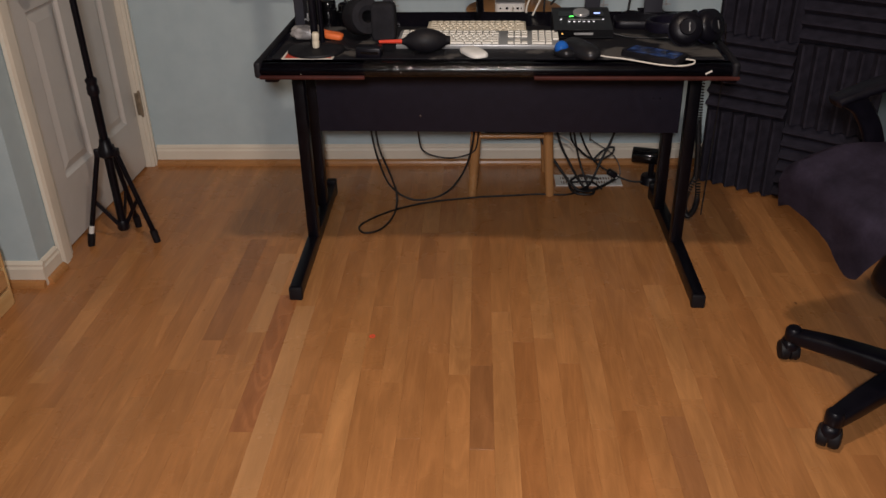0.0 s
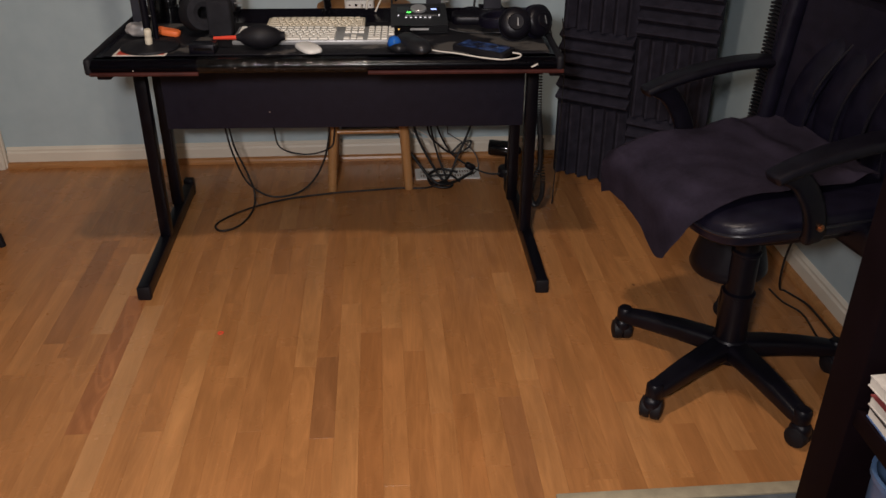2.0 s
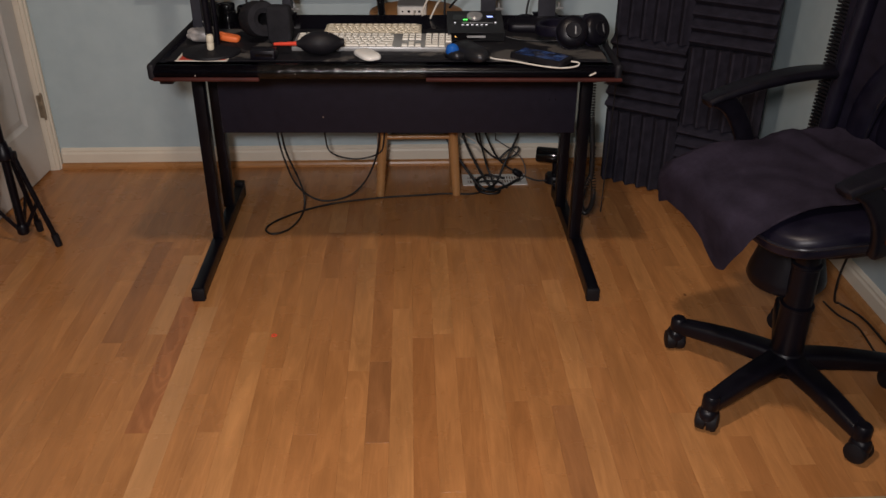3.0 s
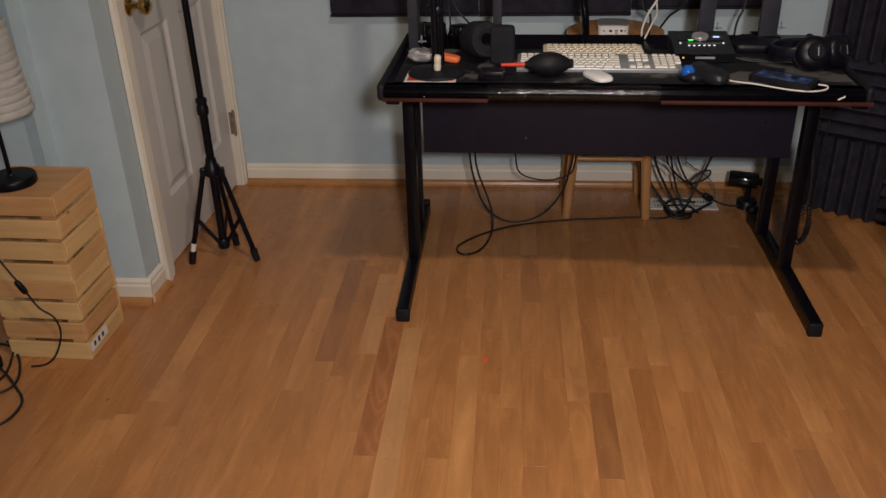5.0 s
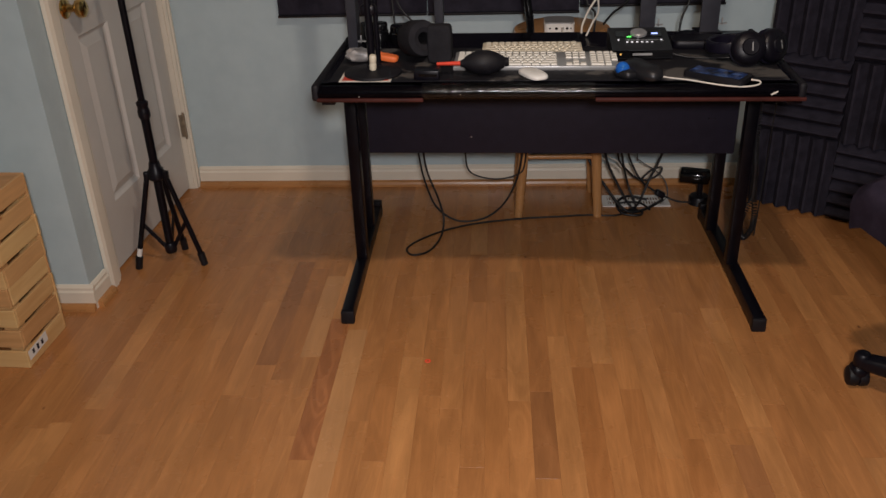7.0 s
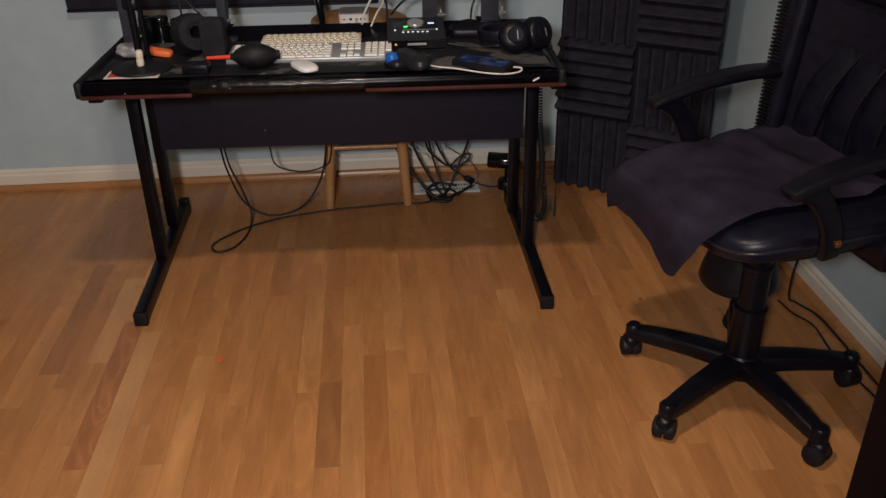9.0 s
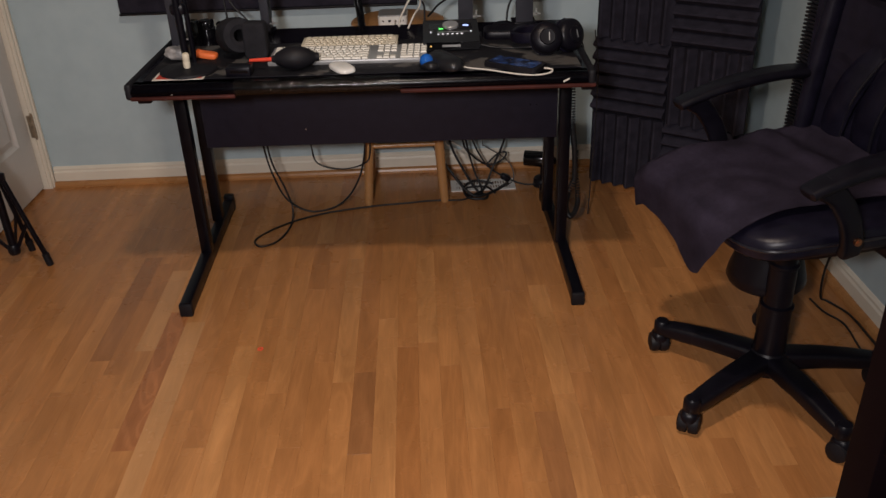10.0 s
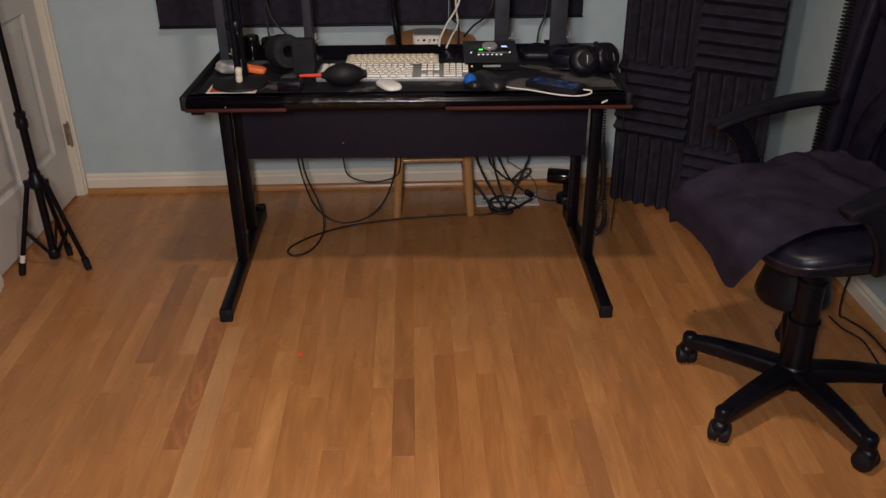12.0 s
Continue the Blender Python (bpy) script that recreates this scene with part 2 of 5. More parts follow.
OAK_REST = oak("oak_strip_far", [(0.369, 0.160, 0.057), (0.427, 0.198, 0.075), (0.485, 0.239, 0.095), (0.446, 0.211, 0.081)], per_object=False)
SUBFLOOR = plain("dark_gap", (0.17, 0.085, 0.036), 0.8)
SHOE = oak("oak_shoe_moulding", [(0.407, 0.191, 0.066), (0.446, 0.211, 0.077)], 0.8, along=0)
BLACK_STEEL = plain("black_powder_coat", (0.0028, 0.0023, 0.0048), 0.36, vary=0.3, bump=0.05, bump_scale=500, spec=0.2)
BLACK_LAMINATE = plain("black_laminate", (0.0028, 0.0023, 0.0048), 0.24, vary=0.3, bump=0.02, spec=0.22)
PANEL_GREY = plain("charcoal_laminate", (0.0165, 0.0150, 0.0255), 0.5, vary=0.15, bump=0.04, spec=0.2)
MAT_BLACK = plain("black_rubber", (0.0056, 0.0050, 0.0076), 0.6, vary=0.3, bump=0.08, bump_scale=400, spec=0.3)
BLACK_PLASTIC = plain("black_plastic", (0.0040, 0.0034, 0.0066), 0.38, vary=0.25, bump=0.06, bump_scale=600, spec=0.26)
LEATHER = plain("black_leather", (0.0070, 0.0060, 0.0130), 0.33, vary=0.3, bump=0.25, bump_scale=260, spec=0.3)
FOAM = plain("charcoal_foam", (0.027, 0.0250, 0.0365), 0.95, vary=0.3, bump=0.4, bump_scale=350, spec=0.1)
CLOTH = plain("dark_fleece", (0.046, 0.037, 0.060), 0.95, vary=0.35, scale=12, bump=0.5, bump_scale=420, spec=0.1)
STOOL_WOOD = oak("varnished_stool_wood", [(0.44, 0.22, 0.085), (0.48, 0.25, 0.10)], 0.8, along=2)
PINE_X = pine("pine_slat", (0.66, 0.425, 0.195), 0)
PINE_Y = pine("pine_slat_side", (0.66, 0.425, 0.195), 1)
BROWN_WOOD = plain("espresso_veneer", (0.0034, 0.0012, 0.0020), 0.65, vary=0.3, scale=12, spec=0.06)
BRASS = plain("brass", (0.62, 0.42, 0.16), 0.22, 1.0, vary=0.2)
STEEL = plain("brushed_nickel", (0.45, 0.43, 0.40), 0.32, 1.0, vary=0.2)
WHITE_PLASTIC = plain("white_plastic", (0.72, 0.71, 0.68), 0.35, vary=0.06)
BRONZE = plain("worn_bronze", (0.26, 0.21, 0.15), 0.45, 0.6, vary=0.5)

# ---------------------------------------------------------------- the room
BACK, RIGHT, DOORX, JOG, LEFT, FRONT, HIGH = 3.285, 1.510, -1.325, 2.325, -1.935, -1.4, 2.42


def structure(name, bm, material, label, category, smooth=0):
    return lone(name, bm, material, Matrix(), label, category, "", "structure", smooth)


def wall(name, c, s, label):
    return structure(name, box(mesh(), c, s), WALL, label, "wall")


wall("wall_north", ((DOORX + RIGHT) / 2, BACK + 0.06, HIGH / 2), (RIGHT - DOORX + 0.24, 0.12, HIGH), "pale blue-grey painted wall behind the desk")
wall("wall_east", (RIGHT + 0.06, (FRONT + BACK) / 2, HIGH / 2), (0.12, BACK - FRONT, HIGH), "pale blue-grey painted side wall behind the office chair")
wall("wall_west", (LEFT - 0.06, (FRONT + JOG) / 2, HIGH / 2), (0.12, JOG - FRONT, HIGH), "pale blue-grey painted wall beside the stacked crates")
wall("wall_south", ((LEFT + RIGHT) / 2, FRONT - 0.06, HIGH / 2), (RIGHT - LEFT + 0.24, 0.12, HIGH), "plain blue-grey painted wall closing the room")
wall("wall_jog", ((LEFT - 0.12 + DOORX) / 2, JOG + 0.06, HIGH / 2), (DOORX - LEFT + 0.12, 0.12, HIGH), "pale blue-grey painted wall behind the lamp and crates")
# the wall that holds the door stands two degrees out of square
SWING = pose(DOORX, JOG, 0, 0, 0, -1.9) @ Matrix.Translation((-DOORX, -JOG, 0))
# the wall that holds the door: two piers and a head
DOOR_A, DOOR_B, DOOR_TOP = 2.52, 3.250, 2.04
bm = mesh()
box(bm, (DOORX - 0.06, (JOG + 0.12 + DOOR_A) / 2, HIGH / 2), (0.12, DOOR_A - JOG - 0.12, HIGH))
box(bm, (DOORX - 0.06, (DOOR_B + BACK) / 2, HIGH / 2), (0.12, BACK - DOOR_B, HIGH))
box(bm, (DOORX - 0.06, (DOOR_A + DOOR_B) / 2, (DOOR_TOP + HIGH) / 2), (0.12, DOOR_B - DOOR_A, HIGH - DOOR_TOP))
structure("wall_door", bm, WALL, "pale blue-grey painted wall round the closed door", "wall").matrix_world = SWING
structure("ceiling", box(mesh(), ((LEFT + RIGHT) / 2, (FRONT + BACK) / 2, HIGH + 0.05), (RIGHT - LEFT + 0.3, BACK - FRONT + 0.3, 0.1)), CEIL, "plain white painted ceiling", "ceiling")
floor = structure("floor", box(mesh(), ((LEFT + RIGHT) / 2, (FRONT + BACK) / 2, -0.030), (RIGHT - LEFT + 0.3, BACK - FRONT + 0.3, 0.02)), SUBFLOOR, "honey-coloured oak strip floor with satin varnish", "floor")

BASE_SECTION = [(0.0, 0.0), (0.014, 0.0), (0.014, 0.058), (0.010, 0.065), (0.010, 0.073), (0.004, 0.080), (0.0, 0.082)]
SHOE_SECTION = [(0.0, 0.0), (0.018, 0.0), (0.017, 0.009), (0.013, 0.017), (0.007, 0.021), (0.0, 0.022)]


def run(bm, p, q, inward, section, off=0.0):
    """A moulding along the floor from p to q; the section grows towards inward."""
    p, q, w = Vector((*p, 0)), Vector((*q, 0)), Vector((*inward, 0))
    ends = [[bm.verts.new(e + w * (x + off) + Vector((0, 0, z))) for x, z in section] for e in (p, q)]
    n = len(section)
    for i in range(n):
        j = (i + 1) % n
        bm.faces.new((ends[0][i], ends[0][j], ends[1][j], ends[1][i]))
    bm.faces.new(ends[0][::-1])
    bm.faces.new(ends[1])


RUNS = [((DOORX + 0.052, BACK), (RIGHT, BACK), (0, -1)), ((RIGHT, BACK - 0.035), (RIGHT, FRONT), (-1, 0)), ((LEFT, FRONT), (LEFT, JOG), (1, 0)),
        ((LEFT + 0.035, JOG), (DOORX + 0.0145, JOG), (0, -1)), ((DOORX, JOG), (DOORX, DOOR_A - 0.095), (1, 0))]
for k, (a, b, w) in enumerate(RUNS):
    turned = SWING if k == 4 else Matrix()
    bm = mesh()
    run(bm, a, b, w, BASE_SECTION)
    structure("baseboard", bm, TRIM, "cream painted wooden baseboard with a moulded top", "baseboard").matrix_world = turned
    bm = mesh()
    run(bm, a, b, w, SHOE_SECTION, 0.0145)
    structure("shoe_moulding", bm, SHOE, "varnished oak shoe moulding along the baseboard", "trim").matrix_world = turned


# the door, closed, with its casing
def make_door():
    d = thing("door_1", SWING @ Matrix.Translation((DOORX, 0, 0)), "off-white painted panelled interior door, closed", "door", "", "structure")
    y0, y1 = DOOR_A + 0.012, DOOR_B - 0.012
    w = y1 - y0
    x = -0.018
    mid = (y0 + y1) / 2
    stile, gap = 0.098, 0.10
    half = (w - 2 * stile - gap) / 2
    bm = mesh()
    # frame of stiles and rails with sunk panels between them
    for c, s in ((y0 + stile / 2, stile), (y1 - stile / 2, stile), (mid, gap)):
        box(bm, (x - 0.0175, c, 1.02), (0.035, s, 2.02), bevel=0.0)
    rails = [(0.01, 0.225), (0.775, 0.975), (1.62, 1.72), (1.93, 2.03)]
    for z0, z1 in rails:
        for c in (y0 + stile + half / 2, y1 - stile - half / 2):
            box(bm, (x - 0.0175, c, (z0 + z1) / 2), (0.035, half, z1 - z0))
    part("slab", bm, DOOR, d, smooth=0)
    for (a, b) in zip(rails, rails[1:]):
        for c in (y0 + stile + half / 2, y1 - stile - half / 2):
            bm = mesh()
            z0, z1 = a[1], b[0]
            zc, h = (z0 + z1) / 2, z1 - z0
            box(bm, (x - 0.020, c, zc), (0.012, half, h))
            # raised field with sloping edges
            o = [(c - half / 2, z0), (c + half / 2, z0), (c + half / 2, z1), (c - half / 2, z1)]
            i1, i2 = 0.016, 0.045
            loops = []
            for inset, dx in ((0.0, 0.0), (i1 * 0.5, -0.009), (i1, -0.012), (i2, -0.003)):
                loops.append([bm.verts.new((x + dx, c + (half / 2 - inset) * sy, zc + (h / 2 - inset) * sz)) for sy, sz in ((-1, -1), (1, -1), (1, 1), (-1, 1))])
            for p, q in zip(loops, loops[1:]):
                for k in range(4):
                    bm.faces.new((p[k], p[(k + 1) % 4], q[(k + 1) % 4], q[k]))
            bm.faces.new(loops[-1])
            part("panel", bm, DOOR, d, smooth=0)
    # knob on the latch side, hinge leaf on the other
    bm = mesh()
    lathe(bm, [(0.0, 0.0), (0.030, 0.0), (0.031, 0.003), (0.026, 0.008), (0.012, 0.011), (0.010, 0.030), (0.014, 0.034), (0.024, 0.040), (0.028, 0.050), (0.026, 0.060), (0.016, 0.067), (0.0, 0.069)],
          (x, y0 + 0.056, 0.868), 28, pose(0, 0, 0, 0, 90, 0))
    part("knob", bm, BRASS, d, "polished brass door knob")
    for z in (0.27, 1.77):
        bm = mesh()
        rod(bm, (0.004, y1 + 0.009, z - 0.047), (0.004, y1 + 0.009, z + 0.047), 0.0065, n=12)
        for k in (-0.05, 0.05):
            rod(bm, (0.004, y1 + 0.009, z + k - 0.004), (0.004, y1 + 0.009, z + k + 0.004), 0.0045, n=10)
        box(bm, (-0.006, y1 + 0.0045, z), (0.012, 0.004, 0.09))
        part("hinge", bm, BRONZE, d, "worn paint-flecked bronze hinge")
    return d


make_door()
CASING = [(0.0, 0.0), (0.0, 0.012), (0.010, 0.017), (0.030, 0.017), (0.036, 0.012), (0.052, 0.011), (0.060, 0.006), (0.060, 0.0)]


def casing(y_out, sign, z1, wide=1.0):
    bm = mesh()
    pts = [(DOORX + 0.0005 + d, y_out + sign * a * wide) for a, d in CASING]
    low = [bm.verts.new((x, y, 0.0)) for x, y in pts]
    top = [bm.verts.new((x, y, z1)) for x, y in pts]
    n = len(pts)
    for i in range(n):
        j = (i + 1) % n
        bm.faces.new((low[i], low[j], top[j], top[i]))
    bm.faces.new(low[::-1])
    bm.faces.new(top)
    structure("door_casing", bm, TRIM, "cream painted moulded door casing", "trim").matrix_world = SWING


casing(DOOR_A - 0.088, 1, DOOR_TOP + 0.06, 1.25)
casing(BACK - 0.002, -1, DOOR_TOP + 0.06, 0.58)
bm = mesh()
for y, s in ((DOOR_A - 0.004, 1), (DOOR_B + 0.004, -1)):
    box(bm, (DOORX - 0.055, y, DOOR_TOP / 2), (0.11, 0.016, DOOR_TOP))
box(bm, (DOORX - 0.055, (DOOR_A + DOOR_B) / 2, DOOR_TOP + 0.004), (0.11, DOOR_B - DOOR_A - 0.02, 0.008))
structure("door_jamb", bm, TRIM, "cream painted door jamb", "trim").matrix_world = SWING
structure("closet_back", box(mesh(), (DOORX - 0.2, (DOOR_A + DOOR_B) / 2, 1.2), (0.02, 1.2, 2.4)), WALL, "plain wall beyond the closed door", "wall")

# ceiling lamp above the camera
bm = mesh()
lathe(bm, [(0.0, 0.0), (0.17, 0.0), (0.175, -0.012), (0.17, -0.022), (0.155, -0.024), (0.155, -0.004), (0.0, -0.004)], (LAMP_AT[0], LAMP_AT[1], HIGH), 40)
lone("ceiling_lamp", bm, WHITE_PLASTIC, Matrix(), "round white flush ceiling lamp, switched on", "lamp")

# ---------------------------------------------------------------- the desk
DESK = pose(0.084, 2.219, 0, 0, 0, -1.65)
TOP_Z = 0.735


def make_desk():
    d = thing("desk", DESK, "worn black steel-legged computer desk with taped rounded front edge", "desk")
    x0, x1, y0, y1 = -0.626, 0.614, -0.030, 0.53
    # top with a rounded nose along the front and raised rims at its ends
    bm = mesh()
    prof = [(y0 + 0.018 - 0.018 * math.sin(radians(a)), TOP_Z - 0.018 + 0.018 * math.cos(radians(a))) for a in range(0, 181, 12)] + [(y1, TOP_Z - 0.036), (y1, TOP_Z)]
    ends = [[bm.verts.new((x, y, z)) for y, z in prof] for x in (x0 + 0.02, x1 - 0.02)]
    n = len(prof)
    for i in range(n):
        j = (i + 1) % n
        bm.faces.new((ends[0][i], ends[0][j], ends[1][j], ends[1][i]))
    bm.faces.new(ends[0][::-1])
    bm.faces.new(ends[1])
    part("tabletop", bm, BLACK_LAMINATE, d)
    for x, s in ((x0, 1), (x1, -1)):
        bm = mesh()
        box(bm, (x + s * 0.011, (y0 + y1) / 2, TOP_Z - 0.016), (0.020, y1 - y0 + 0.004, 0.044), bevel=0.008, seg=3)
        part("end_cap", bm, MAT_BLACK, d, "dull black end moulding")
    for x, lx in ((-0.592, -0.597), (0.601, 0.586)):
        bm = mesh()
        # foot bar: low in front, with a raised rear end
        line = [(x, 0.0, 0.024), (x - 0.008, 0.31, 0.030), (x - 0.021, 0.72, 0.030)]
        sweep(bm, line, rounded(0.036, 0.044, 0.005, 2))
        box(bm, (x - 0.021, 0.735, 0.034), (0.036, 0.03, 0.066), bevel=0.006)
        part("foot", bm, BLACK_STEEL, d)
        bm = mesh()
        box(bm, (x, 0.004, 0.022), (0.040, 0.022, 0.044), bevel=0.005)
        part("foot_cap", bm, MAT_BLACK, d, "black plastic foot cap")
        for y in (0.325, 0.565):
            bm = mesh()
            box(bm, (lx if y < 0.4 else lx - 0.017, y, 0.374), (0.036, 0.036, 0.652), bevel=0.004)
            part("leg", bm, BLACK_STEEL, d)
        bm = mesh()
        box(bm, (x, 0.26, 0.688), (0.036, 0.50, 0.028), bevel=0.003)
        part("bracket", bm, BLACK_STEEL, d)
    bm = mesh()
    box(bm, (0.004, 0.44, 0.540), (1.148, 0.016, 0.33), bevel=0.002)
    part("modesty_panel", bm, PANEL_GREY, d, "charcoal laminate modesty panel")
    for x, z in ((-0.240, 0.430), (0.49, 0.49), (0.51, 0.49)):
        bm = mesh()
        lathe(bm, [(0.0, 0.002), (0.0022, 0.0015), (0.0028, 0.0)], (x, 0.4318, z), 10, pose(0, 0, 0, 90, 0, 0))
        part("screw", bm, STEEL if x < 0 else BLACK_STEEL, d)
    return d


desk = make_desk()

# ---------------------------------------------------------------- crates and lamp
CRATE_W, CRATE_D, CRATE_H = 0.240, 0.214, 0.252


def make_crate(z, yaw, x=-1.489, y=2.110, upside=False):
    d = thing("wooden_crate", pose(x, y, z, 0, 0, yaw), "unfinished pine slatted crate stacked on end against the wall", "crate", "stacked pine crates")
    t, sh = 0.009, 0.0538
    rnd = random.Random(int(z * 100) + 5)
    gap = (CRATE_H - 4 * sh) / 3
    for k in range(4):
        zc = k * (sh + gap) + sh / 2
        for s in (-1, 1):
            # unseen wall-side faces are closed up, to keep the inside dark
            tall_y = CRATE_H / 4 - 0.0005 if s > 0 else sh
            tall_x = CRATE_H / 4 - 0.0005 if s < 0 else sh
            mid_y = (k + 0.5) * CRATE_H / 4 if s > 0 else zc
            mid_x = (k + 0.5) * CRATE_H / 4 if s < 0 else zc
            bm = mesh()
            box(bm, (rnd.uniform(-0.0015, 0.0015), s * (CRATE_D / 2 - t / 2 + rnd.uniform(-0.0008, 0.0008)), mid_y), (CRATE_W + rnd.uniform(-0.002, 0.002), t, tall_y), pose(0, 0, 0, 0, rnd.uniform(-0.25, 0.25), 0), 0.0014, 1)
            part("slat", bm, PINE_X, d, smooth=0)
            bm = mesh()
            box(bm, (s * (CRATE_W / 2 - t / 2 + rnd.uniform(-0.0008, 0.0008)), 0, mid_x), (t, CRATE_D - 2 * t - 0.003, tall_x), pose(0, 0, 0, rnd.uniform(-0.25, 0.25), 0, 0), 0.0014, 1)
            part("slat", bm, PINE_Y, d, smooth=0)
    for sx in (-1, 1):
        for sy in (-1, 1):
            bm = mesh()
            box(bm, (sx * (CRATE_W / 2 - t - 0.0205), sy * (CRATE_D / 2 - t - 0.0205), CRATE_H / 2), (0.038, 0.038, CRATE_H - 0.004))
            part("corner_post", bm, PINE_Y, d, smooth=0)
    bm = mesh()
    box(bm, (0, 0, CRATE_H - 0.006), (CRATE_W - 2 * t - 0.001, CRATE_D - 2 * t - 0.001, 0.012))
    part("panel", bm, PINE_X, d, smooth=0)
    return d


lower_crate = make_crate(0.0, -2.0)
top_crate = make_crate(CRATE_H, -1.5)
bm = mesh()
box(bm, (CRATE_W / 2 + 0.0006, -0.048, 0.036), (0.0008, 0.10, 0.030), pose(0, 0, 0, 3, 0, 0))
part("label", bm, WHITE_PLASTIC, lower_crate, "torn white paper label")
for k in range(3):
    part("label_print", box(mesh(), (CRATE_W / 2 + 0.0013, -0.074 + 0.024 * k, 0.036), (0.0006, 0.010, 0.014 + 0.004 * (k % 2))), PANEL_GREY, lower_crate)

# ---------------------------------------------------------------- office chair
CHAIR = pose(1.108, 1.738, 0, 0, 0, -79)


def make_chair():
    d = thing("office_chair", CHAIR, "black padded leather executive office chair on a five-star castor base", "chair")
    inv = CHAIR.inverted().to_3x3()
    # star base, its column a little off the seat's middle
    foot = inv @ Vector((-0.014, 0.036, 0))
    bm = mesh()
    lathe(bm, [(0.0, 0.055), (0.045, 0.055), (0.052, 0.07), (0.050, 0.105), (0.040, 0.120), (0.0, 0.122)], foot, 28)
    part("base_hub", bm, BLACK_PLASTIC, d)
    for k in range(5):
        a = radians(141.5 + 72 * k)
        w = inv @ Vector((math.cos(a), math.sin(a), 0))
        bm = mesh()
        line = smooth_line([foot + w * r + Vector((0, 0, z)) for r, z in ((0.03, 0.090), (0.14, 0.088), (0.24, 0.079), (0.282, 0.074))], 5)
        sc = [1.22 - 0.42 * i / (len(line) - 1) for i in range(len(line))]
        sweep(bm, line, rounded(0.053, 0.042, 0.012, 3), scales=sc)
        lathe(bm, [(0.0, 0.058), (0.018, 0.058), (0.021, 0.066), (0.021, 0.092), (0.016, 0.099), (0.0, 0.100)], foot + w * 0.286, 20)
        part("base_arm", bm, BLACK_PLASTIC, d)
        c = part("castor", lathe(mesh(), [(0.0, 0.062), (0.008, 0.062), (0.008, 0.040), (0.0, 0.040)], foot + w * 0.290, 10), BLACK_PLASTIC, d)
        turn = a + radians((35, -60, 110, 15, -30)[k])
        axle = inv @ Vector((math.cos(turn), math.sin(turn), 0))
        at = foot + w * 0.290 + Vector((0, 0, 0.027))
        q = axle.to_track_quat("Z", "Y").to_matrix().to_4x4()
        for s in (-1, 1):
            bm = mesh()
            lathe(bm, [(0.0, 0.002), (0.026, 0.002), (0.027, 0.004), (0.027, 0.018), (0.0245, 0.024), (0.012, 0.028), (0.0, 0.0285)], at, 20, q @ (Matrix() if s > 0 else pose(0, 0, 0, 180)))
            part("wheel", bm, MAT_BLACK, c)
        bm = mesh()
        cushion(bm, at + Vector((0, 0, 0.013)), (0.046, 0.054, 0.050), q.to_3x3().to_4x4() @ pose(0, 0, 0, 0, 90, 0), 2.6, 18, 10)
        part("hood", bm, BLACK_PLASTIC, c)
    # column, shroud and tilt housing
    bm = mesh()
    lathe(bm, [(0.040, 0.105), (0.039, 0.13), (0.038, 0.245), (0.041, 0.247), (0.041, 0.254), (0.034, 0.258), (0.033, 0.36), (0.036, 0.363), (0.036, 0.37), (0.030, 0.375), (0.029, 0.495)], foot, 28)
    part("column", bm, BLACK_PLASTIC, d)
    bm = mesh()
    # flared bell of the tilt mechanism, hanging behind the column
    prof = [(0.0, 0.262), (0.068, 0.262), (0.092, 0.268), (0.098, 0.280), (0.095, 0.298), (0.078, 0.360), (0.062, 0.425), (0.052, 0.470), (0.050, 0.505), (0.0, 0.506)]
    lathe(bm, prof, (-0.128, 0.012, 0.0), 32)
    part("tilt_housing", bm, BLACK_PLASTIC, d, "rounded black tilt mechanism cover")
    bm = mesh()
    box(bm, (0, 0.02, 0.500), (0.20, 0.24, 0.028), bevel=0.008)
    part("seat_plate", bm, BLACK_STEEL, d)
    bm = mesh()
    box(bm, (0.03, 0.235, 0.520), (0.44, 0.34, 0.075), bevel=0.02, seg=3)
    part("back_bracket", bm, BLACK_PLASTIC, d)
    # seat: thick pad with a rolled front
    bm = mesh()

    def seat_shape(p):
        p = p.copy()
        if p.z > 0:
            p.z -= 0.018 * max(0, 1 - (p.x / 0.2) ** 2) * max(0, 1 - (p.y / 0.22) ** 2)
        if p.y < -0.12:
            p.z -= 0.30 * (-(p.y + 0.12)) ** 1.3
        return p
    cushion(bm, (-0.01, -0.008, 0.566), (0.47, 0.505, 0.076), None, 4.5, 40, 18, seat_shape)
    part("seat", bm, LEATHER, d)
    bm = mesh()
    cushion(bm, (-0.01, 0.01, 0.528), (0.41, 0.42, 0.036), None, 5, 32, 8)
    part("seat_shell", bm, BLACK_PLASTIC, d)
    # back: three stacked pads with sewn ribs, in a shell
    lean = pose(0, 0.225, 0.58, -1.5, 0, 0)
    bm = mesh()

    def bow(p):
        p = p.copy()
        p.y -= 0.10 * (p.x / 0.27) ** 2
        return p
    cushion(bm, lean @ Vector((0, 0.025, 0.31)), (0.56, 0.075, 0.72), lean.to_3x3().to_4x4(), 5, 40, 24, bow)
    part("backrest", bm, LEATHER, d)
